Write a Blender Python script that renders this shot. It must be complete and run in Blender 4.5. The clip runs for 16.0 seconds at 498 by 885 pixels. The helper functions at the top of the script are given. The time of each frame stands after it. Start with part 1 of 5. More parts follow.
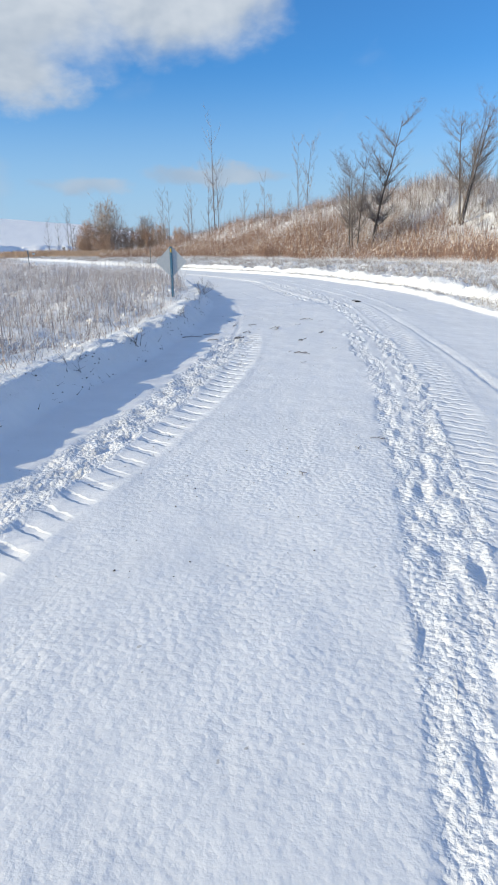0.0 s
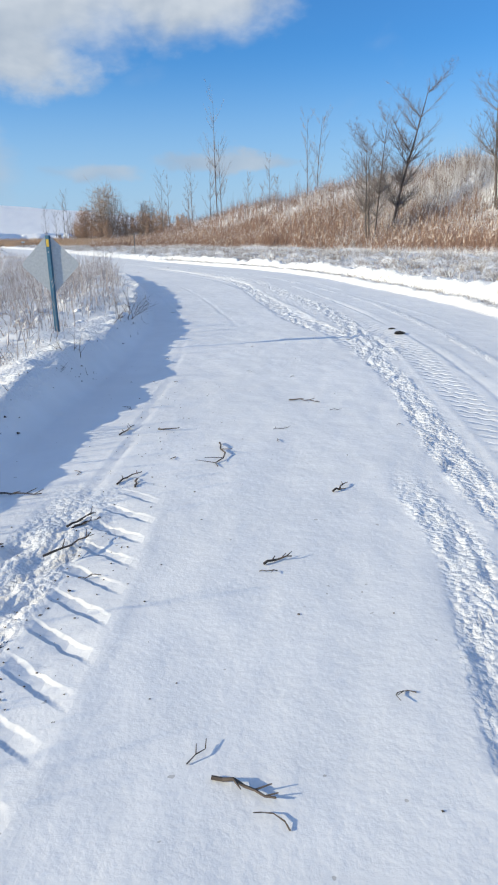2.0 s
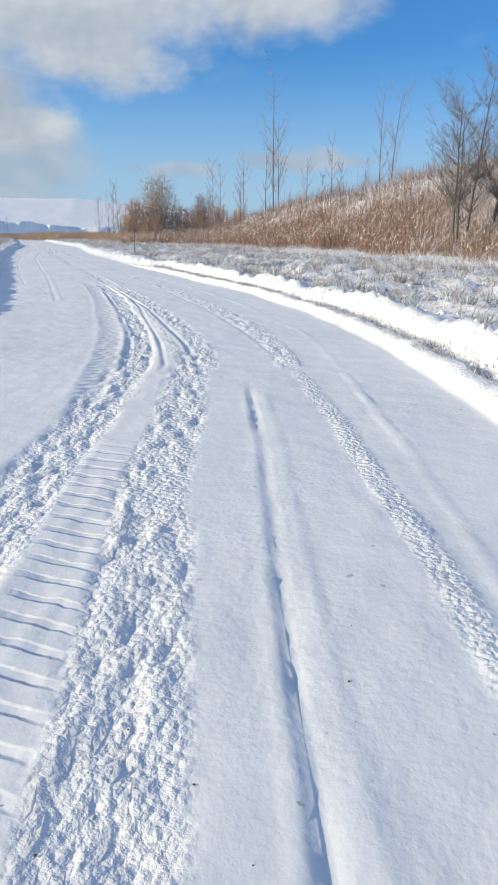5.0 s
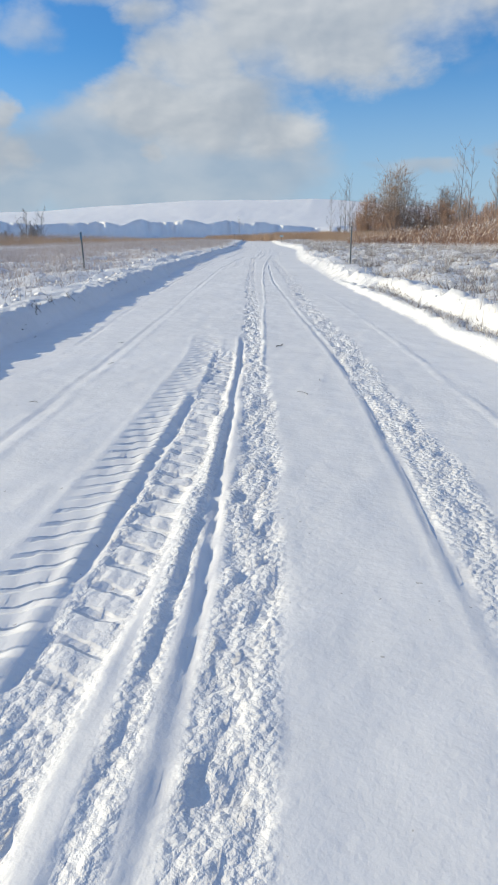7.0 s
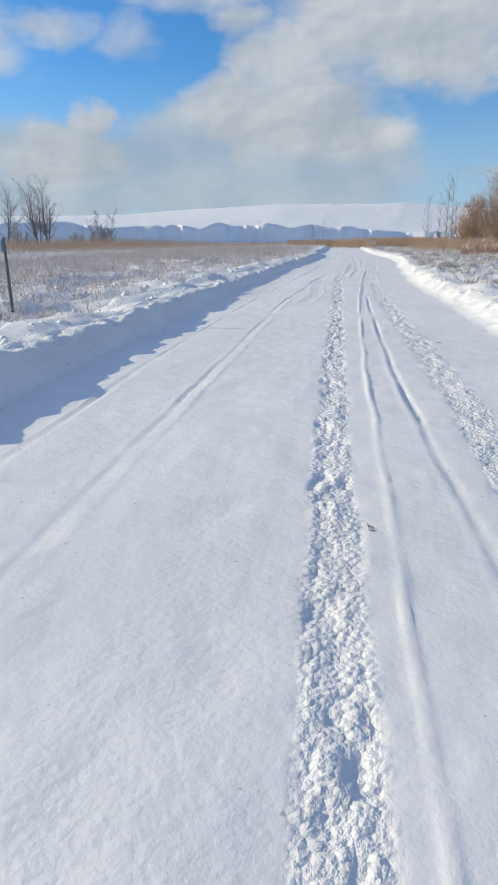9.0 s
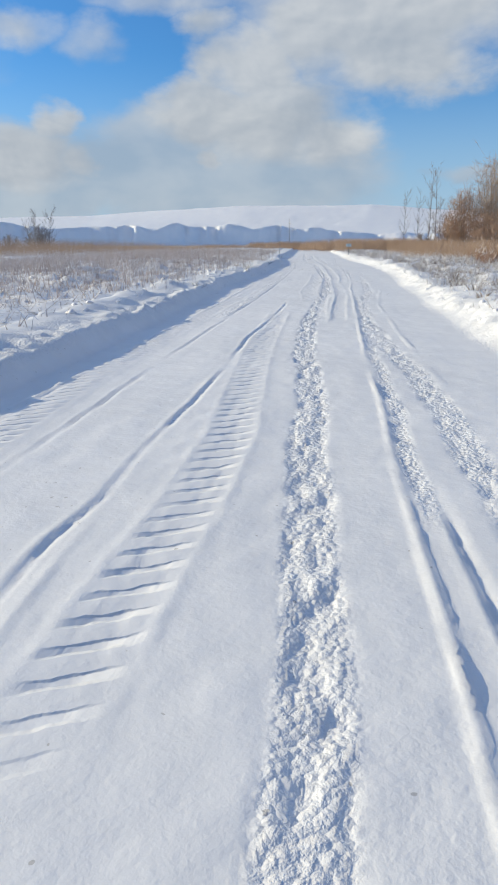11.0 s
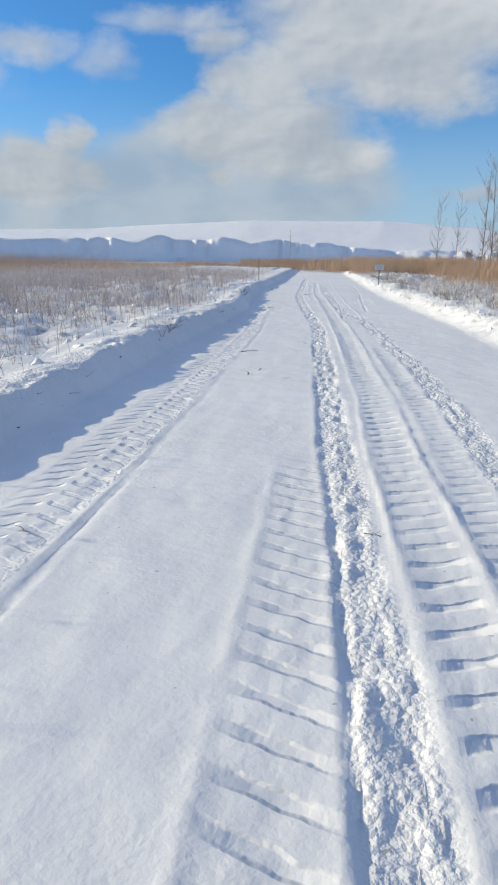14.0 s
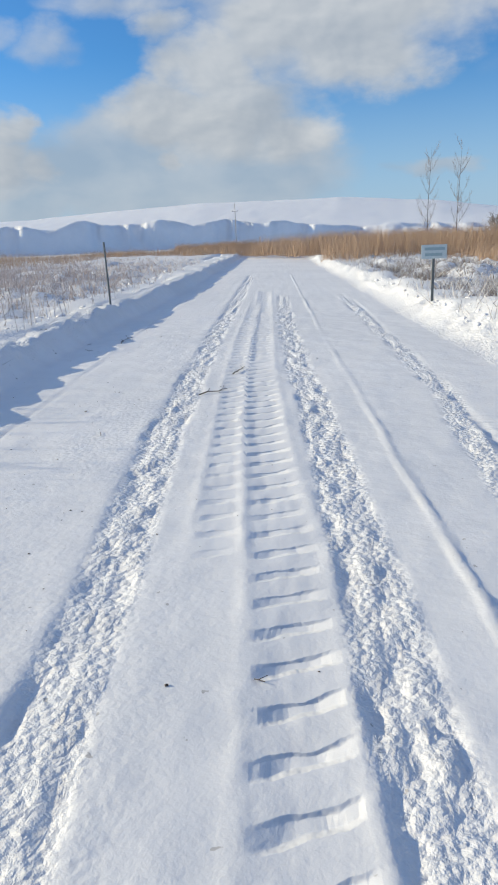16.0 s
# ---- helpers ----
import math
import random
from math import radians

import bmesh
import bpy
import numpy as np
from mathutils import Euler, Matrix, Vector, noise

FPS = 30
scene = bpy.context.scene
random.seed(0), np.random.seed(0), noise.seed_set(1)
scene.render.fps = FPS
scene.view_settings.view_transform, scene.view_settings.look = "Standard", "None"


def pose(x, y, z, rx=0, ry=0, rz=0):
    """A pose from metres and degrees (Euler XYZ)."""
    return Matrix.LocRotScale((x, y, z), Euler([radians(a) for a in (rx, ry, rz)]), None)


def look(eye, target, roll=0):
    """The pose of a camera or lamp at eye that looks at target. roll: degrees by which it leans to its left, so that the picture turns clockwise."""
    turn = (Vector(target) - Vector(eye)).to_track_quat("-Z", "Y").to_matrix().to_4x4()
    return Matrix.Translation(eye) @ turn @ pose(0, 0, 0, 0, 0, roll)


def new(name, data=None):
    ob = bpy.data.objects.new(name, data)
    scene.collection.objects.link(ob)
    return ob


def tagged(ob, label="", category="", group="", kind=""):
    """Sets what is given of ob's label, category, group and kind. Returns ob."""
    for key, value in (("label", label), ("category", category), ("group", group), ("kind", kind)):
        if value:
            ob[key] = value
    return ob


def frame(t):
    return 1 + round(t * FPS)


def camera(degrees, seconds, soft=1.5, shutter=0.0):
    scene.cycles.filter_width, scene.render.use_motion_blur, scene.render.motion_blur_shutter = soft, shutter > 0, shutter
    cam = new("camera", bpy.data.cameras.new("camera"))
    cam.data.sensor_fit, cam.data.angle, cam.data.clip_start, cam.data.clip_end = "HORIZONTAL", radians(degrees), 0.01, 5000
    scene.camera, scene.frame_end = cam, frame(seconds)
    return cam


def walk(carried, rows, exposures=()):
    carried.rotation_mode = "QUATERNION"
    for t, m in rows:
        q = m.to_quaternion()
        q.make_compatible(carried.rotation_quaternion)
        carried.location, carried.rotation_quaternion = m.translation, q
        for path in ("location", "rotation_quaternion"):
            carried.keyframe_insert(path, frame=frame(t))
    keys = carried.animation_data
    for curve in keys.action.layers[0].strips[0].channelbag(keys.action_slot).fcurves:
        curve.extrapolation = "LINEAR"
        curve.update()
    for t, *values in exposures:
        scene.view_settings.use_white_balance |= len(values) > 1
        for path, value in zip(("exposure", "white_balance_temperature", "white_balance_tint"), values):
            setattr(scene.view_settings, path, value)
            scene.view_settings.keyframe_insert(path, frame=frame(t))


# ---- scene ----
cam = camera(41.0, 16.0, soft=2.0)
PATH = [
    ( 0.00, pose(-0.000, -0.000, 1.610, 73.62, 1.19, 0.00)),
    ( 0.50, pose(0.134, 2.033, 1.598, 73.50, 1.13, 0.57)),
    ( 1.00, pose(0.342, 4.201, 1.616, 73.07, 1.39, 1.09)),
    ( 1.50, pose(0.582, 6.414, 1.605, 72.86, 1.31, 1.06)),
    ( 2.00, pose(0.850, 8.761, 1.612, 72.66, 1.21, 0.85)),
    ( 2.50, pose(1.135, 11.263, 1.601, 72.38, 0.58, 0.31)),
    ( 3.00, pose(1.489, 13.878, 1.576, 72.19, 0.72, -0.41)),
    ( 3.50, pose(1.846, 16.333, 1.577, 72.29, 0.48, -0.73)),
    ( 4.08, pose(2.291, 19.250, 1.563, 72.34, 0.32, 0.90)),
    ( 4.65, pose(2.641, 22.253, 1.552, 72.51, -0.05, 4.32)),
    ( 5.22, pose(2.647, 25.468, 1.549, 72.68, -0.41, 9.02)),
    ( 5.80, pose(2.059, 29.019, 1.561, 72.74, -0.58, 14.48)),
    ( 6.00, pose(1.777, 30.309, 1.574, 72.72, -0.57, 16.53)),
    ( 6.50, pose(0.880, 33.597, 1.586, 72.69, -0.39, 21.38)),
    ( 7.00, pose(-0.206, 36.734, 1.556, 72.59, 0.71, 26.19)),
    ( 7.50, pose(-1.534, 39.737, 1.554, 72.78, 0.37, 29.87)),
    ( 8.00, pose(-3.089, 42.899, 1.603, 72.84, 0.11, 32.52)),
    ( 8.50, pose(-4.926, 46.454, 1.676, 72.96, 0.23, 33.31)),
    ( 9.12, pose(-7.190, 50.864, 1.666, 72.99, 0.23, 33.05)),
    ( 9.75, pose(-9.462, 55.382, 1.645, 73.05, 0.24, 32.07)),
    (10.38, pose(-11.699, 59.986, 1.624, 73.12, 0.24, 31.02)),
    (11.00, pose(-13.860, 64.648, 1.615, 73.15, 0.24, 30.52)),
    (11.50, pose(-15.586, 68.471, 1.634, 73.39, -0.14, 30.02)),
    (12.00, pose(-17.344, 72.565, 1.603, 73.60, 0.49, 30.05)),
    (12.50, pose(-19.257, 76.921, 1.530, 73.92, 1.19, 30.44)),
    (13.00, pose(-21.411, 81.512, 1.575, 74.03, 0.56, 30.77)),
    (13.50, pose(-23.779, 86.389, 1.638, 74.16, -0.23, 31.11)),
    (14.00, pose(-26.226, 91.534, 1.668, 74.41, -0.52, 31.29)),
    (14.50, pose(-28.784, 96.890, 1.652, 74.45, -0.67, 31.91)),
    (15.00, pose(-31.470, 102.576, 1.636, 74.43, 0.15, 31.99)),
    (15.50, pose(-34.189, 108.196, 1.583, 73.85, 0.99, 29.51)),
    (16.00, pose(-36.657, 113.871, 1.546, 73.06, 2.36, 27.70)),
]
walk(cam, PATH, ((0.0, 0.44, 6330, 9), (3.5, 0.44, 6360, 9), (6.5, 0.32, 6600, 9), (16.0, 0.31, 6650, 9)))

# ---- world, sun ----
SUN_AZ = math.atan2(-0.294, -0.956)          # towards the sun, from +x anticlockwise
SUN_EL = radians(18.0)
sun_dir = Vector((math.cos(SUN_AZ) * math.cos(SUN_EL), math.sin(SUN_AZ) * math.cos(SUN_EL), math.sin(SUN_EL)))


class Nodes:
    """Short hand for node trees."""

    def __init__(self, tree):
        self.tree = tree
        self.tree.nodes.clear()

    def add(self, kind, inputs=None, **props):
        n = self.tree.nodes.new(kind)
        for k, v in props.items():
            setattr(n, k, v)
        for k, v in (inputs or {}).items():
            s = n.inputs[k]
            if isinstance(v, bpy.types.NodeSocket):
                self.tree.links.new(v, s)
            else:
                s.default_value = v
        return n

    def math(self, op, a, b=0.0, c=0.0, clamp=False):
        return self.add("ShaderNodeMath", {0: a, 1: b, 2: c}, operation=op, use_clamp=clamp).outputs[0]

    def mix(self, f, a, b, blend="MIX"):
        n = self.add("ShaderNodeMix", {0: f, 6: a, 7: b}, data_type="RGBA", blend_type=blend)
        return n.outputs[2]

    def noise(self, vec, scale, detail=4.0, rough=0.55, distort=0.0):
        return self.add("ShaderNodeTexNoise", {"Vector": vec, "Scale": scale, "Detail": detail, "Roughness": rough, "Distortion": distort}).outputs[0]

    def ramp(self, fac, lo, hi):
        return self.add("ShaderNodeMapRange", {0: fac, 1: lo, 2: hi, 3: 0.0, 4: 1.0}, interpolation_type="SMOOTHSTEP").outputs[0]


# cloud masses: azimuth (to the left), elevation, half sizes in degrees, weight
CUMULUS = (
    (20.5, 16.0, 11.5, 5.6, 1.2), (5.0, 18.4, 9.0, 5.0, 1.1), (16.5, 12.6, 5.0, 2.8, 1.0), (34.0, 9.6, 4.4, 2.7, 1.1), (28.5, 9.2, 7.0, 3.6, 1.1), (24.5, 7.6, 4.2, 2.2, 0.9),
    (33.3, 15.3, 2.4, 1.3, 0.6), (30.5, 12.6, 4.6, 3.2, 1.0), (45.6, 8.4, 1.7, 1.7, 0.8), (47.5, 5.9, 5.0, 2.4, 0.9), (43.6, 6.0, 1.7, 1.2, 0.8), (34.0, 6.2, 0.9, 0.8, 0.7),
    (47.6, 14.6, 3.6, 1.2, 0.34), (42.0, 14.0, 2.2, 1.3, 0.26), (36.0, 16.6, 5.0, 1.0, 0.3), (60.0, 14.0, 9.0, 5.0, 0.8),
)
BANKS = (
    (33.0, 5.2, 14.0, 5.4, 1.2), (50.0, 4.2, 10.0, 4.6, 1.1), (2.0, 5.6, 5.5, 0.9, 0.6), (13.0, 4.6, 3.5, 0.7, 0.5),
)


def build_world():
    world = bpy.data.worlds.new("winter_sky")
    scene.world = world
    world.use_nodes = True
    n = Nodes(world.node_tree)
    way = n.add("ShaderNodeTexCoord").outputs["Generated"]
    xyz = n.add("ShaderNodeSeparateXYZ", {0: way}).outputs
    az = n.math("MULTIPLY", n.math("ARCTAN2", n.math("MULTIPLY", xyz[0], -1.0), xyz[1]), 57.2958)
    el = n.math("MULTIPLY", n.math("ARCSINE", xyz[2]), 57.2958)
    sky = n.add("ShaderNodeTexSky", sky_type="NISHITA", sun_disc=False, sun_elevation=SUN_EL,
                sun_rotation=math.pi / 2 - SUN_AZ, altitude=100.0, air_density=1.0, dust_density=0.6, ozone_density=2.0).outputs[0]
    sky = n.mix(1.0, sky, SKY_TINT, "MULTIPLY")
    flat = n.add("ShaderNodeCombineXYZ", {0: n.math("MULTIPLY", az, 0.1), 1: n.math("MULTIPLY", el, 0.16), 2: 0.0}).outputs[0]
    warp = n.noise(flat, 1.6, 5.0, 0.6)
    warp_b = n.noise(n.add("ShaderNodeVectorMath", {0: flat, 1: (7.3, 2.1, 0.0)}, operation="ADD").outputs[0], 1.9, 5.0, 0.6)
    az_w = n.math("ADD", az, n.math("MULTIPLY", n.math("SUBTRACT", warp, 0.5), 6.0))
    el_w = n.math("ADD", el, n.math("MULTIPLY", n.math("SUBTRACT", warp_b, 0.5), 3.2))
    puff = n.noise(flat, 1.7, 5.0, 0.45, 0.2)
    lee = n.noise(n.add("ShaderNodeVectorMath", {0: flat, 1: (0.045, 0.05, 0.0)}, operation="ADD").outputs[0], 1.7, 4.0, 0.45, 0.2)
    fine = n.noise(flat, 1.1, 4.0, 0.5)

    def mass(blobs):
        out = None
        for a, e, ra, re, wt in blobs:
            dx = n.math("DIVIDE", n.math("SUBTRACT", az_w, a), ra)
            dy = n.math("DIVIDE", n.math("SUBTRACT", el_w, e), re)
            v = n.math("MULTIPLY", n.math("SUBTRACT", 1.0, n.math("ADD", n.math("MULTIPLY", dx, dx), n.math("MULTIPLY", dy, dy))), wt)
            out = v if out is None else n.math("MAXIMUM", out, v)
        return n.math("MAXIMUM", out, -0.6)

    # unseen broken cloud added over the rest of the sky to whiten fill light
    wide = n.noise(way, 2.3, 5.0, 0.55)
    off = n.math("MAXIMUM", n.ramp(n.math("ABSOLUTE", n.math("SUBTRACT", az, 20.0)), 50.0, 75.0), n.ramp(el, 22.0, 32.0))
    heap = n.math("MAXIMUM", mass(CUMULUS), n.math("SUBTRACT", n.math("MULTIPLY", n.math("SUBTRACT", wide, 0.44), n.math("MULTIPLY", off, 5.0)), 0.45))
    dens = n.math("ADD", heap, n.math("MULTIPLY", n.math("SUBTRACT", puff, 0.5), 1.3))
    cover = n.ramp(dens, -0.35, 0.75)
    relief = n.math("MULTIPLY", n.math("SUBTRACT", puff, lee), 0.75)
    shade = n.ramp(n.math("ADD", n.math("ADD", relief, n.math("MULTIPLY", fine, 0.55)), n.math("MULTIPLY", n.math("SUBTRACT", el, 7.0), 0.009)), 0.08, 0.62)
    cloud = n.mix(shade, CLOUD_LOW, CLOUD_HIGH)
    bank = n.ramp(n.math("ADD", mass(BANKS), n.math("MULTIPLY", n.math("SUBTRACT", fine, 0.5), 0.9)), -0.3, 0.55)
    haze = n.math("MULTIPLY", n.math("SUBTRACT", 1.0, n.ramp(el, 0.0, 14.0)), 0.78)
    sky = n.mix(haze, sky, HAZE)
    sky = n.mix(n.math("MULTIPLY", bank, 0.85), sky, n.mix(n.ramp(n.math("ADD", n.math("MULTIPLY", puff, 0.5), n.math("MULTIPLY", fine, 0.5)), 0.36, 0.66), BANK_GREY, BANK_PALE))
    sky = n.mix(n.math("MULTIPLY", cover, 0.95), sky, cloud)
    bg = n.add("ShaderNodeBackground", {0: sky, 1: 0.099})
    n.tree.links.new(bg.outputs[0], n.add("ShaderNodeOutputWorld").inputs[0])


SKY_TINT = (0.37, 0.82, 1.29, 1.0)
HAZE = (3.4, 4.6, 6.2, 1.0)
CLOUD_LOW, CLOUD_HIGH, BANK_GREY = (3.0, 3.5, 4.15, 1.0), (5.5, 5.75, 6.0, 1.0), (2.7, 3.45, 4.4, 1.0)
BANK_PALE = (3.9, 4.4, 5.0, 1.0)
build_world()
lamp = bpy.data.lights.new("sun", "SUN")
lamp.energy, lamp.angle, lamp.color = 3.75, radians(0.55), (1.0, 0.875, 0.62)
sun = new("sun", lamp)
sun.matrix_world = look(sun_dir * 50, (0, 0, 0))


# ---- materials ----
def material(name):
    m = bpy.data.materials.new(name)
    m.use_nodes = True
    return m, Nodes(m.node_tree)


def finish(m, n, colour, rough, bump=None, strength=0.3, distance=0.05, **more):
    ins = {"Base Color": colour, "Roughness": rough}
    ins.update(more)
    if bump is not None:
        ins["Normal"] = n.add("ShaderNodeBump", {"Height": bump, "Strength": strength, "Distance": distance}).outputs[0]
    b = n.add("ShaderNodeBsdfPrincipled", ins)
    n.tree.links.new(b.outputs[0], n.add("ShaderNodeOutputMaterial").inputs[0])
    return m


def snow_material(name, light, dark, grain=1.0, litter=0.0, churned=False):
    """Snow: fine crystals, lumps, faint dirty drift; litter: share of dry grass showing through."""
    m, n = material(name)
    pos = n.add("ShaderNodeNewGeometry").outputs["Position"]
    big = n.noise(pos, 0.35, 4.0)
    mid = n.noise(pos, 3.2, 5.0)
    fine = n.noise(pos, 38.0, 4.0, 0.7)
    f = n.ramp(n.math("ADD", n.math("MULTIPLY", big, 0.6), n.math("MULTIPLY", mid, 0.4)), 0.35, 0.68)
    col = n.mix(f, dark, light)
    if litter:
        g = n.math("ADD", n.math("MULTIPLY", mid, 0.5), n.math("MULTIPLY", n.noise(pos, 11.0, 4.0, 0.65), 0.5))
        col = n.mix(n.math("MULTIPLY", n.ramp(g, 0.62 - litter, 0.72 - litter), 0.75), col, (0.30, 0.25, 0.20, 1))
    speck = n.ramp(n.noise(pos, 17.0, 2.0, 0.5), 0.735, 0.76)
    col = n.mix(n.math("MULTIPLY", speck, 0.5), col, (0.26, 0.23, 0.20, 1))
    h = n.math("ADD", n.math("MULTIPLY", mid, 0.7), n.math("ADD", n.math("MULTIPLY", fine, 0.18 * grain), n.math("MULTIPLY", n.noise(pos, 12.0, 4.0, 0.6), 0.4 * grain)))
    if churned:
        churn = n.add("ShaderNodeAttribute", attribute_name="churn").outputs["Fac"]
        crumb = n.add("ShaderNodeTexVoronoi", {"Vector": pos, "Scale": 24.0, "Randomness": 1.0}, feature="F1").outputs["Distance"]
        h = n.math("ADD", n.math("MULTIPLY", h, 0.5), n.math("MULTIPLY", churn, n.math("ADD", n.math("MULTIPLY", crumb, -0.6), n.math("MULTIPLY", n.noise(pos, 30.0, 3.0, 0.6), 0.85))))
        lug = n.add("ShaderNodeAttribute", attribute_name="lug").outputs["Fac"]
        phase = n.add("ShaderNodeAttribute", attribute_name="phase").outputs["Fac"]
        bar = n.ramp(n.math("SINE", n.math("MULTIPLY", n.math("ADD", phase, n.math("MULTIPLY", n.noise(pos, 7.0, 3.0), 0.22)), 6.2832)), -0.8, -0.15)
        h = n.math("ADD", h, n.math("MULTIPLY", n.math("MULTIPLY", n.math("SUBTRACT", bar, 1.0), lug), 0.95))
    return finish(m, n, col, 0.62, h, 0.45, 0.05)


def plant_material(name, a, b, rough=0.8, snow=0.0):
    """Dry stems: colour differs from stalk to stalk; snow rests on the upper sides."""
    m, n = material(name)
    g = n.add("ShaderNodeNewGeometry").outputs
    col = n.mix(g["Random Per Island"], a, b)
    patch = n.ramp(n.noise(g["Position"], 0.16, 4.0), 0.35, 0.7)
    col = n.mix(n.math("MULTIPLY", patch, 0.55), col, b)
    col = n.mix(n.math("MULTIPLY", n.noise(g["Position"], 1.7, 3.0), 0.4), col, n.mix(0.5, a, b), "MIX")
    if snow:
        up = n.add("ShaderNodeSeparateXYZ", {0: g["Normal"]}).outputs[2]
        col = n.mix(n.math("MULTIPLY", n.ramp(n.math("ADD", up, n.math("MULTIPLY", n.noise(g["Position"], 2.5, 3.0), 0.6)), 0.55, 0.9), snow), col, (0.82, 0.85, 0.9, 1))
    return finish(m, n, col, rough)


def plain_material(name, a, b, rough, metal=0.0, scale=30.0, bump=0.15):
    m, n = material(name)
    pos = n.add("ShaderNodeTexCoord").outputs["Object"]
    f = n.ramp(n.noise(pos, scale, 5.0, 0.65), 0.3, 0.75)
    return finish(m, n, n.mix(f, a, b), n.math("ADD", rough, n.math("MULTIPLY", f, 0.12)), f, bump, 0.004, Metallic=metal)


ROAD_SNOW = snow_material("packed_snow", (0.875, 0.877, 0.885, 1), (0.80, 0.805, 0.815, 1), 0.8, churned=True)
FIELD_SNOW = snow_material("field_snow", (0.89, 0.89, 0.90, 1), (0.82, 0.82, 0.83, 1), 1.0, 0.10)
VERGE_SNOW = snow_material("verge_snow", (0.89, 0.89, 0.90, 1), (0.82, 0.82, 0.83, 1), 1.2, 0.13)
FAR_SNOW = snow_material("far_snow", (0.94, 0.94, 0.95, 1), (0.88, 0.89, 0.91, 1), 0.4)
LUMP_SNOW = snow_material("loose_snow", (0.90, 0.90, 0.91, 1), (0.85, 0.85, 0.87, 1), 1.2)
REED = plant_material("dry_reed", (0.39, 0.25, 0.18, 1), (0.26, 0.16, 0.12, 1), 0.8, 0.22)
REED_PLUME = plant_material("reed_plume", (0.45, 0.31, 0.22, 1), (0.66, 0.54, 0.43, 1), 0.85, 0.5)
REED_PALE = plant_material("pale_reed", (0.53, 0.385, 0.27, 1), (0.39, 0.265, 0.18, 1), 0.8, 0.3)
BRUSH = plant_material("brown_brush", (0.24, 0.16, 0.12, 1), (0.16, 0.105, 0.08, 1), 0.85, 0.55)
TUSSOCK = plant_material("brown_tussock", (0.20, 0.165, 0.14, 1), (0.40, 0.36, 0.33, 1), 0.85, 0.7)
WEED = plant_material("dead_weed", (0.20, 0.165, 0.155, 1), (0.46, 0.40, 0.38, 1), 0.85, 0.75)
FROST_STRAW = plant_material("frosted_straw", (0.33, 0.275, 0.25, 1), (0.64, 0.58, 0.56, 1), 0.85, 0.9)
FIELD_TAN = plant_material("tan_weed", (0.36, 0.265, 0.22, 1), (0.64, 0.56, 0.52, 1), 0.85, 0.8)
FROST_GRASS = plant_material("snowy_grass", (0.40, 0.36, 0.33, 1), (0.70, 0.69, 0.69, 1), 0.85, 0.8)
FROST_BRUSH = plant_material("frosted_brush", (0.36, 0.30, 0.27, 1), (0.80, 0.79, 0.79, 1), 0.85, 0.9)
BARK = plant_material("grey_bark", (0.10, 0.085, 0.08, 1), (0.14, 0.12, 0.11, 1), 0.9, 0.25)
TWIG = plant_material("grey_twig", (0.15, 0.125, 0.115, 1), (0.22, 0.19, 0.175, 1), 0.9, 0.15)
# grey lifted to imitate distance haze; snow also rests on the upper sides
HAZY_TWIG = plant_material("hazy_twig", (0.24, 0.22, 0.215, 1), (0.32, 0.295, 0.28, 1), 0.9, 0.4)
WILLOW_TWIG = plant_material("willow_twig", (0.36, 0.27, 0.205, 1), (0.46, 0.355, 0.27, 1), 0.9, 0.1)
SLIM_TWIG = plant_material("poplar_twig", (0.27, 0.25, 0.245, 1), (0.36, 0.33, 0.32, 1), 0.9, 0.15)
OSIER = plant_material("orange_twig", (0.54, 0.37, 0.265, 1), (0.42, 0.285, 0.205, 1), 0.85, 0.0)
WILLOW_BARK = plant_material("pale_willow_bark", (0.34, 0.27, 0.21, 1), (0.42, 0.34, 0.27, 1), 0.9, 0.2)
STICK = plain_material("dark_stick", (0.07, 0.055, 0.045, 1), (0.12, 0.095, 0.08, 1), 0.85)
EARTH = plain_material("dark_earth", (0.025, 0.02, 0.017, 1), (0.06, 0.05, 0.04, 1), 0.95)
SIGN_BACK = plain_material("weathered_aluminium", (0.42, 0.44, 0.46, 1), (0.55, 0.57, 0.58, 1), 0.5, 0.35)
POST_BLUE = plain_material("blue_green_paint", (0.06, 0.16, 0.24, 1), (0.10, 0.22, 0.31, 1), 0.5)
POST_DARK = plain_material("weathered_post", (0.09, 0.11, 0.12, 1), (0.16, 0.18, 0.19, 1), 0.75)
POLE_WOOD = plain_material("grey_pole_wood", (0.30, 0.285, 0.27, 1), (0.40, 0.38, 0.36, 1), 0.85)
YELLOW = plain_material("yellow_sticker", (0.75, 0.52, 0.08, 1), (0.68, 0.45, 0.07, 1), 0.5)
SIGN_PALE = plain_material("pale_teal_board", (0.50, 0.60, 0.64, 1), (0.60, 0.68, 0.70, 1), 0.5)
SIGN_INK = plain_material("faded_blue_ink", (0.28, 0.40, 0.45, 1), (0.34, 0.46, 0.50, 1), 0.6)
BOLT = plain_material("zinc_bolt", (0.45, 0.45, 0.46, 1), (0.55, 0.55, 0.55, 1), 0.4, 0.8)


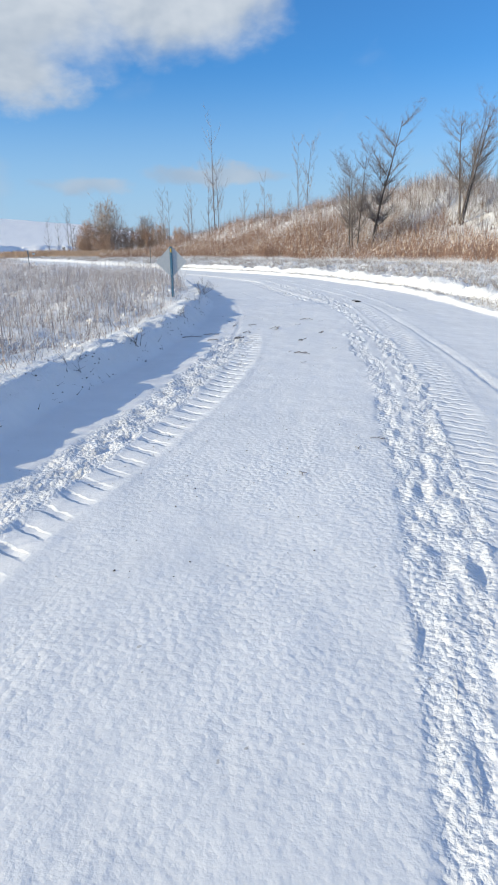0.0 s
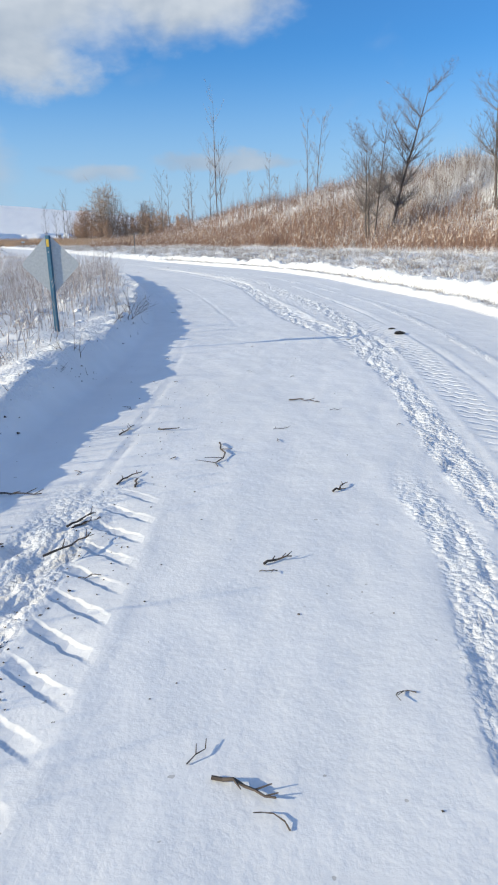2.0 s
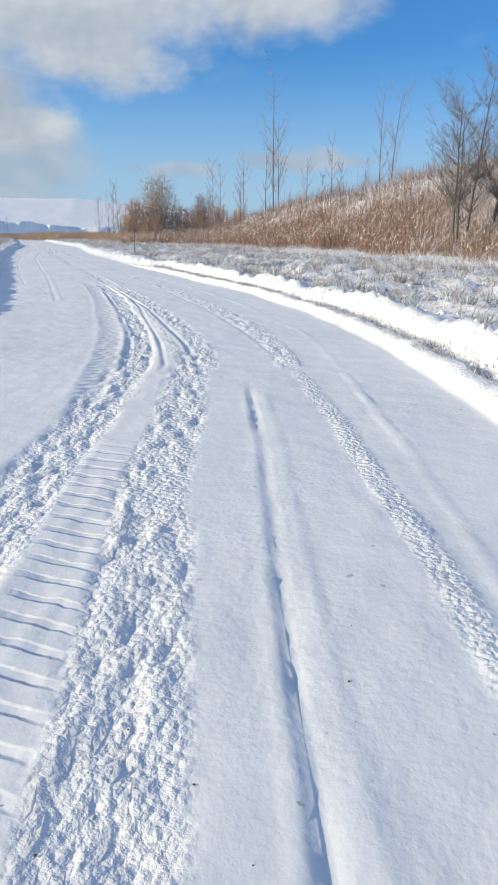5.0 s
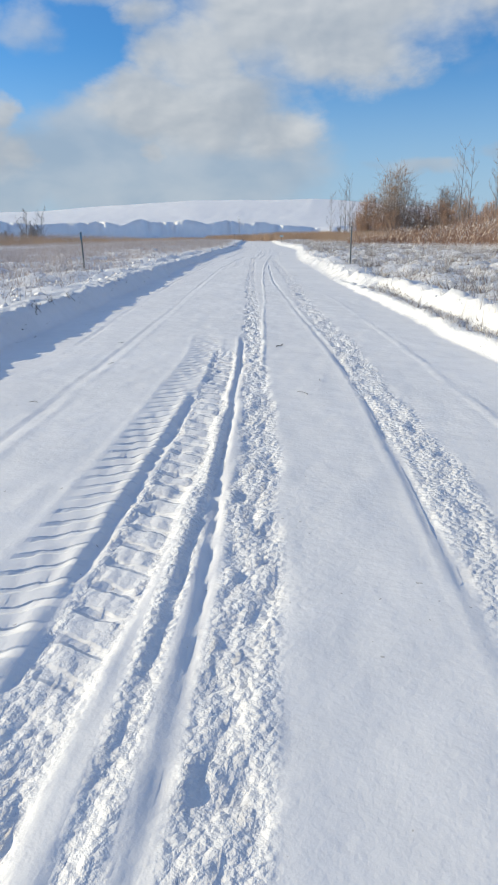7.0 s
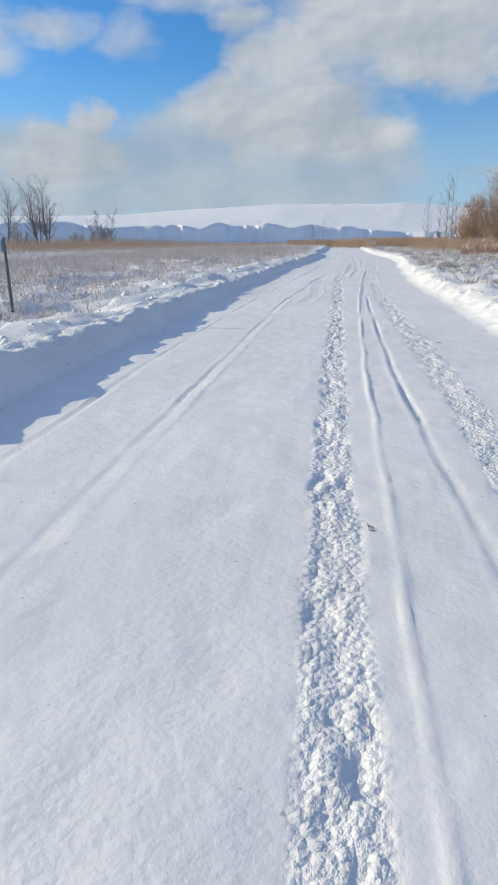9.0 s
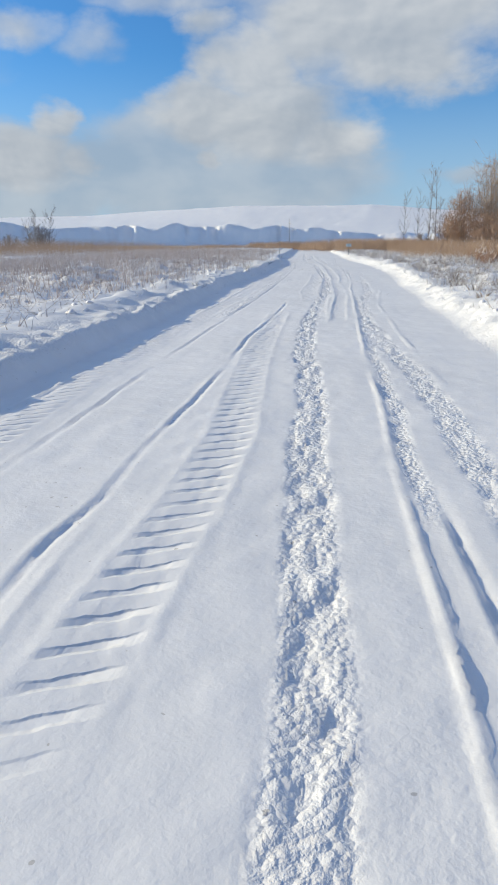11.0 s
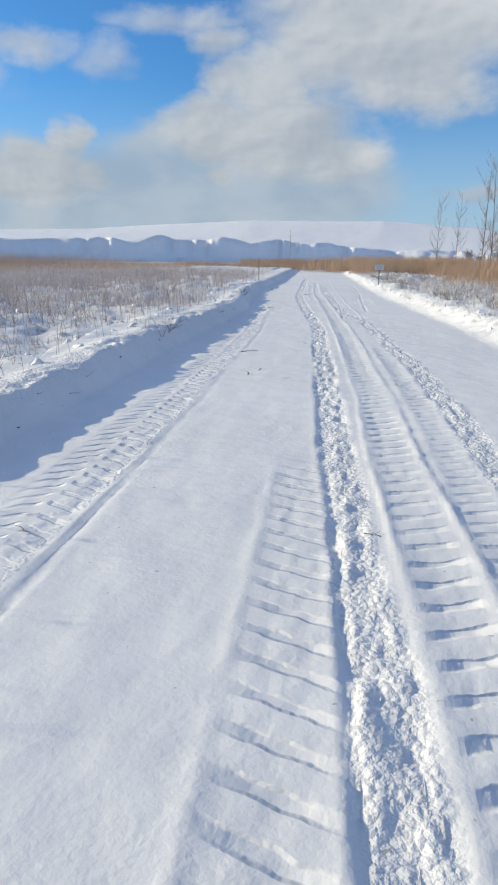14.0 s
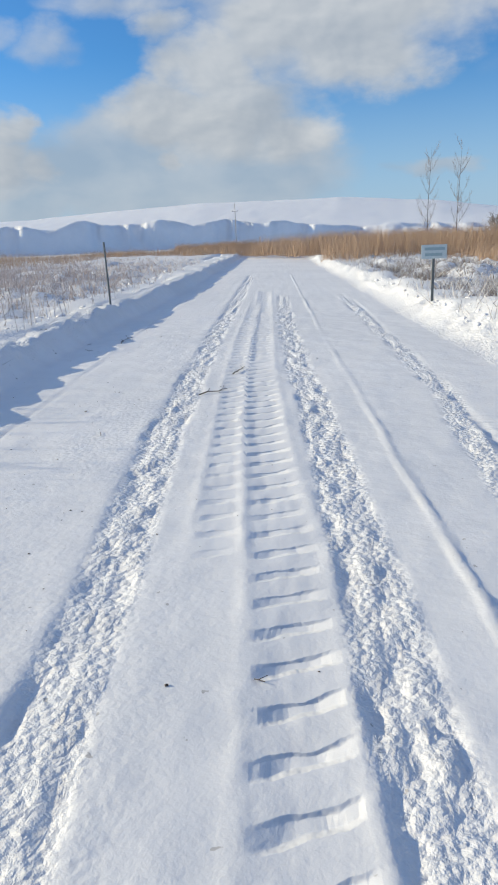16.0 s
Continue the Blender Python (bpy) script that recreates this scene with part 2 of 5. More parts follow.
# ---- plan: the line of the road ----
STEP = 0.25
LINE_S = np.arange(-40.0, 330.0, STEP)
turn = np.radians(np.interp(LINE_S, (-40, 0, 10, 18, 27, 36, 43, 400), (-8, -8, -5, 0, 6, 17, 25.85, 25.85)))
turn = np.convolve(np.pad(turn, 12, mode="edge"), np.ones(25) / 25, "valid")
half = (turn[1:] + turn[:-1]) / 2
LINE_X = np.concatenate([[0], np.cumsum(-np.sin(half) * STEP)])
LINE_Y = np.concatenate([[0], np.cumsum(np.cos(half) * STEP)])
k70 = int(np.argmin(abs(LINE_S - 70)))
LINE_X += -16.476 - LINE_X[k70]
LINE_Y += 69.0 - LINE_Y[k70]
sway = np.interp(LINE_S, (58, 69), (0.0, 1.05))      # the line steps aside on the way to the straight
LINE_X += np.cos(turn) * sway
LINE_Y += np.sin(turn) * sway


def road_xy(s, u):
    """Place of a point s metres along the road's middle and u metres to its right."""
    x, y, h = (np.interp(s, LINE_S, a) for a in (LINE_X, LINE_Y, turn))
    return x + np.cos(h) * u, y + np.sin(h) * u


def road_su(x, y):
    """Along and across the road, for arrays of places."""
    x, y = np.asarray(x, float), np.asarray(y, float)
    s = np.empty(x.size)
    u = np.empty(x.size)
    xf, yf = x.ravel(), y.ravel()
    lx, ly, lh, ls = LINE_X[::2], LINE_Y[::2], turn[::2], LINE_S[::2]
    for a in range(0, xf.size, 4000):
        b = slice(a, a + 4000)
        d = (xf[b, None] - lx) ** 2 + (yf[b, None] - ly) ** 2
        j = d.argmin(1)
        dx, dy = xf[b] - lx[j], yf[b] - ly[j]
        s[b] = ls[j] - np.sin(lh[j]) * dx + np.cos(lh[j]) * dy
        u[b] = np.cos(lh[j]) * dx + np.sin(lh[j]) * dy
    return s.reshape(x.shape), u.reshape(x.shape)


def edge_left(s):
    return np.interp(s, (-40, 4, 8, 14, 18, 24, 30, 40, 46, 58, 69, 73, 76, 80, 87, 91, 95.5, 100, 108, 112, 117, 121, 127.5, 132, 142, 330),
                     (-1.8, -1.42, -1.12, -1.2, -1.4, -1.95, -2.6, -3.2, -3.25, -3.18, -4.12, -4.08, -3.9, -3.75, -3.75, -3.6, -3.2, -2.95, -2.68, -2.38, -2.28, -2.6, -3.0, -2.9, -2.65, -2.5))


def edge_right(s):
    return np.interp(s, (-40, 12, 22, 26, 34, 44, 52, 58, 69, 77, 83, 90, 97, 104, 113, 118, 124, 130, 330), (5.8, 5.6, 5.15, 4.7, 4.2, 3.55, 3.45, 3.25, 2.25, 2.2, 2.5, 2.9, 3.35, 3.7, 3.5, 3.2, 3.0, 2.9, 2.9))


# ---- smooth noise on arrays ----
def lattice(ix, iy, seed):
    h = (ix.astype(np.int64) * 374761393 + iy.astype(np.int64) * 668265263 + seed * 974634777) & 0x7FFFFFFF
    h = ((h ^ (h >> 13)) * 1274126177) & 0x7FFFFFFF
    return ((h ^ (h >> 16)) & 0xFFFF) / 65535.0


def value_noise(x, y, seed=0):
    ix, iy = np.floor(x), np.floor(y)
    fx, fy = x - ix, y - iy
    fx, fy = fx * fx * (3 - 2 * fx), fy * fy * (3 - 2 * fy)
    a, b = lattice(ix, iy, seed), lattice(ix + 1, iy, seed)
    c, d = lattice(ix, iy + 1, seed), lattice(ix + 1, iy + 1, seed)
    return (a + (b - a) * fx) * (1 - fy) + (c + (d - c) * fx) * fy - 0.5


def fbm(x, y, seed=0, octaves=4, gain=0.5):
    out, amp = 0.0, 1.0
    for k in range(octaves):
        out = out + amp * value_noise(x * 2 ** k, y * 2 ** k, seed + 7 * k)
        amp *= gain
    return out


def smooth(x, lo, hi):
    t = np.clip((x - lo) / (hi - lo), 0, 1)
    return t * t * (3 - 2 * t)


# ---- lie of the land ----
RIDGE = ((74, 20, 6.5), (49, 42, 6.5), (30, 66, 6.4), (19, 84, 6.5), (9, 102, 5.7), (-1, 122, 4.8), (-8, 134, 2.6), (-14, 146, 1.6), (-20, 170, 0.6))
def near_line(x, y, line):
    """Signed distance to a broken line (positive to its left), and the share of the way along each piece."""
    best = np.full(np.shape(x), 1e9)
    side = np.zeros(np.shape(x))
    val = np.zeros(np.shape(x))
    for p, q in zip(line, line[1:]):
        ax, ay, bx, by = p[0], p[1], q[0], q[1]
        dx, dy = bx - ax, by - ay
        t = np.clip(((x - ax) * dx + (y - ay) * dy) / (dx * dx + dy * dy), 0, 1)
        d = np.hypot(x - ax - t * dx, y - ay - t * dy)
        hit = d < best
        best = np.where(hit, d, best)
        side = np.where(hit, np.sign((y - ay) * dx - (x - ax) * dy), side)
        if len(p) > 2:
            val = np.where(hit, p[2] + t * (q[2] - p[2]), val)
    return best, side, val


def terrain(x, y):
    x, y = np.asarray(x, float), np.asarray(y, float)
    z = 0.27 + 0.10 * fbm(x * 0.12, y * 0.12, 3) + 0.26 * fbm(x * 0.5, y * 0.5, 5, 3) + 0.09 * np.abs(fbm(x * 1.7, y * 1.7, 6, 3))
    # wooded spoil mound beside the bend
    d, _, h = near_line(x, y, RIDGE)
    z = z + h * (1 - smooth(d, 0.5, 18.0)) * (1 + 0.25 * fbm(x * 0.1, y * 0.1, 9)) + 0.6 * fbm(x * 0.3, y * 0.3, 11) * (1 - smooth(d, 4, 16))
    return z


def bluff_height(r, az, x, y):
    """The bluff across the flats and the white plateau behind it, by distance and bearing from (-20, 60)."""
    edge = np.interp(az, (-20, 0, 16, 22, 30, 36, 44, 60, 80), (222, 215, 208, 203, 193, 185, 175, 158, 146))
    flat = r - edge
    d = flat + 5.0 * fbm(az * 0.22, az * 0, 21, 3) + 1.3 * fbm(az * 1.4, r * 0.08, 23, 3) + 0.45 * fbm(az * 4.5, r * 0.15, 24, 2)
    gully = smooth(fbm(az * 0.7, az * 0, 29, 3), 0.08, 0.34)
    ravel = smooth(20 - az, -3, 10)
    top = np.interp(az, (-20, 5, 14, 20, 26, 40, 90), (1.6, 2.2, 3.0, 4.0, 5.0, 5.2, 5.2)) + 1.5 * fbm(az * 0.5, az * 0, 25, 3) * (1 - smooth(flat, 6, 45))
    wall = np.clip(d / (2.6 + 5.0 * gully * (0.6 + 0.8 * fbm(az * 3.0, r * 0.1, 33, 2)) + 16 * ravel), 0, 1)
    wall = np.clip(wall + (0.10 + 0.25 * ravel) * fbm(az * 2.2, r * 0.25, 35, 3) * (wall > 0.02) * (wall < 0.98), 0, 1)
    crest = np.interp(az, (-60, -10, 6, 13, 20, 30, 36, 42, 50, 70), (6, 8, 13, 26, 31.5, 29.5, 25, 20, 17, 14))
    rise = crest * smooth(flat, 8.0, 560.0) * (1 + 0.08 * fbm(x * 0.01, y * 0.01, 27))
    return 0.25 + wall * top * (1 + 0.06 * fbm(x * 0.2, y * 0.2, 28)) + rise + 0.5 * fbm(x * 0.05, y * 0.05, 36, 4) * smooth(flat, 6, 40) + 1.6 * np.maximum(fbm(az * 2.6, r * 0.3, 38, 3), 0) * np.exp(-((d + 1.5) / 2.5) ** 2) - 1.2 * (d < -6)


# ---- mesh helpers ----
def mesh_of(name, verts, faces, mat, smooth_faces=False):
    """A mesh from arrays; faces: a list of arrays of triangles or quads."""
    me = bpy.data.meshes.new(name)
    verts = np.asarray(verts, np.float32)
    loops, starts, at = [], [], 0
    for f in faces:
        f = np.asarray(f, np.int32)
        if not len(f):
            continue
        k = f.shape[1]
        loops.append(f.ravel())
        starts.append(at + k * np.arange(len(f)))
        at += f.size
    loops = np.concatenate(loops)
    starts = np.concatenate(starts)
    me.vertices.add(len(verts))
    me.vertices.foreach_set("co", verts.ravel())
    me.loops.add(len(loops))
    me.loops.foreach_set("vertex_index", loops)
    me.polygons.add(len(starts))
    me.polygons.foreach_set("loop_start", starts.astype(np.int32))
    me.polygons.foreach_set("use_smooth", np.full(len(starts), smooth_faces))
    me.update(calc_edges=True)
    me.materials.append(mat)
    return me


def grid_faces(rows, cols):
    i = np.arange(rows * cols).reshape(rows, cols)
    return np.stack([i[:-1, :-1], i[:-1, 1:], i[1:, 1:], i[1:, :-1]], -1).reshape(-1, 4)


def part(name, bm, mat, parent, label=""):
    me = bpy.data.meshes.new(name)
    bm.to_mesh(me)
    bm.free()
    me.materials.append(mat)
    ob = new(name, me)
    ob.parent = parent
    return tagged(ob, label)


# ---- ground ----
def spread(lo, hi, step, far_lo, far_hi, grow=1.12):
    mid = list(np.arange(lo, hi + step / 2, step))
    a, d = lo, step
    while a > far_lo:
        d *= grow
        a -= d
        mid.insert(0, a)
    a, d = hi, step
    while a < far_hi:
        d *= grow
        a += d
        mid.append(a)
    return np.array(mid)


def build_ground():
    gx = spread(-75, 45, 1.0, -3200, 3200)
    gy = spread(-12, 175, 1.0, -1500, 3600)
    x, y = np.meshgrid(gx, gy)
    z = terrain(x, y)
    inside = (x > -120) & (x < 60) & (y > -40) & (y < 300)
    s = np.zeros(x.shape)
    u = np.full(x.shape, 99.0)
    s[inside], u[inside] = road_su(x[inside], y[inside])
    lo, hi = edge_left(s) - 1.3, edge_right(s) + 1.3
    z = np.where((u > lo) & (u < hi) & (s > -38) & (s < 240), -0.6, z)
    z = np.where((u > lo - 11.0) & (u < hi + 11.0) & (s > -4) & (s < 166), z - 0.7, z)
    v = np.stack([x, y, z], -1).reshape(-1, 3)
    ob = new("ground", mesh_of("ground", v, [grid_faces(*x.shape)], FIELD_SNOW, True))
    tagged(ob, "snow-covered field with dry grass showing through", "ground", kind="structure")


build_ground()


def build_bluff():
    az = np.arange(-12, 70, 0.2)
    r = np.concatenate([np.arange(130, 225, 0.9), np.geomspace(225, 1500, 38)])
    rr, aa = np.meshgrid(r, az)
    x, y = -20 - rr * np.sin(np.radians(aa)), 60 + rr * np.cos(np.radians(aa))
    v = np.stack([x, y, bluff_height(rr, aa, x, y)], -1).reshape(-1, 3)
    ob = new("bluff", mesh_of("bluff", v, [grid_faces(*rr.shape)[:, ::-1]], FAR_SNOW, True))
    tagged(ob, "snow-covered bluff with a shaded face below a white plateau", "hill", kind="structure")


build_bluff()


# ---- road: packed snow with wheel tracks, between ploughed banks ----
def lane(s, knots):
    """A track's place across the road, by knots of (along, across), and where it exists."""
    k = np.array(knots)
    on = smooth(s, k[0, 0] - 0.6, k[0, 0] + 0.4) * (1 - smooth(s, k[-1, 0] - 0.4, k[-1, 0] + 0.6))
    return np.interp(s, k[:, 0], k[:, 1]), on


LUGS, CHUNKS, LINES = [], [], []


def bars(knots, w, gap, slant, deep):
    """A tyre's cleated print: half width, bar spacing, slant of the bars, depth."""
    LUGS.append((knots, w, gap, slant, deep))


def crumbled(knots, w, h, sunk=0.010):
    """A strip of broken snow: half width, height of the lumps, depth below the road."""
    CHUNKS.append((knots, w, h, sunk))


def line(knots, w, h):
    """A thin ridge, or a groove where the height is negative."""
    LINES.append((knots, w, h))


def beside(knots, du):
    return tuple((k, u + du) for k, u in knots)


# the bend
bars(((-20, -0.70), (1.3, -0.17), (2.8, 0.07), (5, 0.27), (7, 0.36), (8.8, 0.33), (10.2, 0.22)), 0.18, 0.27, 0.65, 1.3)
bars(((-10, 2.6), (3, 2.80), (7, 3.0), (10.3, 2.97), (14, 2.91), (15.6, 2.93), (17, 2.88), (19, 2.75)), 0.20, 0.20, 0.60, 1.1)
bars(((16.4, 2.12), (17.6, 1.98), (19.4, 1.69), (21, 1.50)), 0.16, 0.22, 0.4, 1.2)
bars(((20, 2.02), (21.5, 1.90), (23, 1.68), (26, 1.35)), 0.20, 0.17, 0.3, 0.7)
crumbled(((-20, -0.95), (1.8, -0.45), (4.5, -0.20), (7, -0.10), (9.2, -0.12), (10.2, -0.08)), 0.27, 0.085)
crumbled(((-10, 2.25), (3, 2.48), (5, 2.60), (6.8, 2.65), (9.6, 2.58), (11.3, 2.42), (14, 2.40), (16.5, 2.19), (18.8, 1.85)), 0.17, 0.05)
crumbled(((18.2, 1.8), (19.4, 1.52), (20.4, 1.36), (22, 1.22), (24, 1.04), (27, 0.95), (30.7, 0.95)), 0.26, 0.05, 0.02)
crumbled(((-3, 2.05), (2, 2.20), (5.4, 2.24), (7.3, 2.28), (8.1, 2.13), (9.7, 2.15), (10.5, 2.05)), 0.15, 0.045)
crumbled(((15.5, 2.6), (17.6, 2.36), (19.4, 2.33), (21.4, 2.26), (23, 2.12), (25.2, 1.80), (28.9, 1.70), (30.5, 1.8)), 0.25, 0.05)
crumbled(((15, 3.85), (16.5, 3.80), (20, 3.68), (22.4, 3.60), (24, 3.42), (26.5, 3.20), (29, 3.0)), 0.09, 0.03)
line(((9.5, -0.03), (11.7, -0.13), (13, -0.20), (14.4, -0.29), (16.4, -0.43), (17.9, -0.60), (20, -0.85), (23, -1.30), (26.7, -1.85)), 0.035, -0.055)
RUT_D = ((-5, 3.6), (5.5, 3.55), (9.6, 3.40), (13, 3.30), (16, 3.26), (17.7, 3.14), (19.4, 3.0), (21.4, 2.88), (24.4, 2.60), (28, 2.40))
line(RUT_D, 0.05, -0.05)
line(beside(RUT_D, 0.14), 0.05, 0.022)
line(((17, 4.4), (20, 4.16), (22.3, 3.90), (24.3, 3.66), (28, 3.55), (32.2, 3.50), (33.9, 3.28), (37.6, 3.0), (40.8, 2.74), (44.7, 2.67), (48.6, 2.60), (52, 2.45)), 0.045, 0.045)
line(((18.7, 0.35), (21, -0.05), (25.6, -0.67), (31.7, -1.40)), 0.05, -0.025)
# out of the bend
bars(((28, 0.78), (31, 0.50), (32.9, 0.30), (35, 0.06), (38, -0.07), (40.5, -0.13), (43, -0.10), (44.4, -0.16)), 0.20, 0.19, -0.50, 1.2)
SHEAR_M = ((29.5, 1.05), (30.7, 0.95), (32.2, 0.81), (34, 0.61), (35.5, 0.45), (38, 0.32), (40.5, 0.25), (43.0, 0.22))
crumbled(SHEAR_M, 0.17, 0.05, 0.026)
bars(((36, 0.42), (38, 0.33), (39.4, 0.27), (40.5, 0.24), (42.5, 0.2)), 0.14, 0.22, 0.4, 1.2)
crumbled(((29.5, 1.9), (30.8, 1.77), (32.3, 1.57), (34.1, 1.30), (35.6, 1.15), (38, 0.88), (40.5, 0.70), (43, 0.55), (46, 0.52), (50, 0.52), (54.5, 0.48), (58, 0.47), (69, -0.55)), 0.16, 0.05)
STRIP_Q = ((29.5, 2.95), (31.4, 2.82), (33.1, 2.67), (35.6, 2.37), (38, 2.12), (40.5, 1.90), (44.2, 1.86), (47.6, 1.73), (51.7, 1.77), (54.6, 1.84), (58, 1.86), (69, 0.74))
crumbled(STRIP_Q, 0.20, 0.05)
line(((29.5, 1.36), (30.7, 1.23), (32.8, 0.98), (34.6, 0.80), (38, 0.62), (40.5, 0.46), (44.2, 0.39)), 0.05, -0.10)
crumbled(((29.5, 1.57), (33.1, 1.08), (34.4, 0.94), (36.9, 0.64), (40, 0.42)), 0.07, 0.025, 0.0)
line(((29.5, 1.78), (31, 1.56), (33, 1.24), (35.6, 0.92), (38, 0.66)), 0.055, -0.11)
line(beside(SHEAR_M[:7], -0.19), 0.07, -0.12)
line(((29.5, 2.85), (31.4, 2.64), (33.1, 2.43), (36, 2.07), (38.9, 1.83), (42.3, 1.67), (46.6, 1.52), (50, 1.42), (54.5, 1.30), (58, 1.25), (69, 0.3)), 0.045, -0.06)
line(((42, 0.70), (44.9, 0.73), (47.2, 0.76), (50, 0.83), (54, 0.87), (58, 0.89), (69, 0.07)), 0.042, 0.055)
RUT_S = ((38, -1.2), (41, -1.35), (44, -1.32), (48.8, -1.21), (52, -1.22), (58, -1.12), (68.3, -1.96))
line(RUT_S, 0.045, -0.032)
line(beside(RUT_S, 0.13), 0.05, 0.022)
RUT_U = ((44, -2.10), (47.7, -2.13), (51.7, -2.12), (58, -2.16), (69, -2.9), (70, -2.8), (72, -2.72), (75, -2.57), (80, -2.28), (85, -1.97), (90, -1.75), (95.6, -1.52), (100, -1.38), (105, -1.27), (110, -1.20), (114, -1.33), (119, -1.43))
line(RUT_U[:-2] + ((112, -1.25),), 0.035, -0.052)
# the straight: a chevron print runs along the rut, others beside it
bars(((69, -3.3), (72, -3.28), (75, -3.2), (80, -2.9), (85, -2.6), (90, -2.36), (95.6, -2.06), (100, -1.86), (105, -1.72), (110, -1.62), (114, -1.66), (117.5, -1.65)), 0.20, 0.20, -0.60, 1.2)
crumbled(beside(RUT_U[8:], -0.2), 0.11, 0.04)
bars(beside(RUT_U[8:], -0.24), 0.13, 0.22, 0.55, 0.7)
line(((69, -3.8), (71.5, -3.60), (74.3, -3.38), (77, -3.30), (79.5, -3.12), (83, -2.95), (87, -2.83), (90, -2.70), (93, -2.58), (95, -2.45)), 0.06, 0.06)
bars(((67, -1.3), (69, -1.30), (70.5, -1.21), (73, -1.27), (75, -1.30), (77.3, -1.26), (80.7, -1.17)), 0.19, 0.23, -0.40, 1.2)
line(((68.3, -1.96), (69, -1.92), (70, -1.88), (73.7, -1.63), (76.7, -1.57), (79, -1.36), (81, -1.20), (83, -1.10)), 0.045, -0.05)
bars(((79, -0.27), (81.5, -0.19), (83, -0.13), (85, -0.03)), 0.13, 0.17, 0.0, 0.8)
bars(((84.5, -0.38), (87.4, -0.46), (89.5, -0.38), (91, -0.27)), 0.23, 0.23, 0.2, 0.6)
bars(((90.5, -0.30), (91.5, -0.24), (94, -0.13), (97.6, -0.03), (99.8, 0.0)), 0.23, 0.23, 0.45, 0.85)
PRINT_X = ((79.5, 0.14), (82.7, 0.31), (85.5, 0.50), (88.7, 0.60), (92.5, 0.57), (95.6, 0.74), (98, 0.76), (100.3, 0.75), (103, 0.79), (106, 0.76), (109, 0.74), (112, 0.67), (117, 0.53), (119, 0.43), (122, 0.39), (124.5, 0.24), (127.5, 0.15), (140, 0.10))
bars(PRINT_X, 0.17, 0.24, -0.30, 1.2)
bars(((92.5, 0.90), (95, 1.07), (99.2, 1.21), (101.5, 1.30), (104, 1.32), (107.5, 1.30)), 0.14, 0.19, -0.2, 0.8)
bars(((119.5, 2.08), (122.6, 2.17), (124.5, 2.2)), 0.19, 0.22, 0.3, 0.9)
bars(((122.5, 0.0), (126, -0.1), (130, -0.15), (136, -0.1)), 0.12, 0.24, -0.2, 0.7)
STRIP_X = ((69, -0.55), (70, -0.54), (72, -0.51), (75, -0.58), (77.4, -0.55), (80, -0.45), (82.7, -0.26), (85.5, 0.0), (88.7, 0.13), (92.5, 0.30), (95.6, 0.38), (98, 0.30), (100.3, 0.24), (104.8, 0.21), (108.7, 0.18), (112.4, 0.10), (116, -0.15), (118.2, -0.28), (121, -0.43), (124.7, -0.61), (130, -0.65), (150, -0.6))
crumbled(STRIP_X, 0.17, 0.05, 0.014)
line(beside(STRIP_X[16:], -0.1), 0.12, -0.025)
crumbled(((69, 0.72), (71, 0.78), (73.9, 0.80), (76.2, 0.72), (79.5, 0.72), (82.7, 0.89), (85, 1.2), (87.4, 1.48), (90.5, 1.70), (95.7, 1.83), (97.8, 2.05), (102, 2.38)), 0.16, 0.045)
crumbled(((97.5, 1.55), (100.5, 1.57), (103.8, 1.66), (106, 1.63), (109, 1.54), (113.2, 1.41), (115, 1.3)), 0.17, 0.045)
crumbled(((114, 1.0), (118.2, 0.90), (121, 0.79), (124.8, 0.73), (127.4, 0.65), (130, 0.61), (138, 0.6)), 0.17, 0.05)
crumbled(((122, 1.72), (124.1, 1.86), (125.7, 2.03), (128.4, 2.11), (138, 2.2)), 0.12, 0.045)
EDGE_Y = ((69, 0.07), (70, 0.12), (71.2, 0.18), (75, 0.32), (77.5, 0.43), (80.3, 0.57), (83.3, 0.72), (86, 0.86), (89, 0.98), (92.6, 1.25), (96.8, 1.43), (101, 1.57), (107, 1.60), (112.3, 1.50), (117, 1.36), (120.4, 1.23), (124, 1.21), (130, 1.15), (150, 1.15))
line(EDGE_Y, 0.042, 0.055)
crumbled(beside(EDGE_Y[:8], 0.13), 0.07, 0.035)
line(((73, 1.05), (76.8, 1.11), (83, 1.33), (88, 1.9)), 0.035, 0.04)
line(beside(PRINT_X[:3], -0.13), 0.05, -0.04)
line(((92, 0.11), (95.6, 0.20), (98, 0.20), (102.8, 0.09), (107, 0.06)), 0.05, -0.045)
line(beside(PRINT_X[6:12], 0.24), 0.05, 0.045)
line(beside(PRINT_X[6:12], -0.22), 0.05, 0.03)
line(((120, -2.2), (125.4, -2.07), (131, -2.10), (140, -2.2)), 0.045, -0.05)
line(((117, 1.75), (121, 1.88), (124, 2.02), (128, 2.2), (136, 2.35)), 0.06, -0.06)


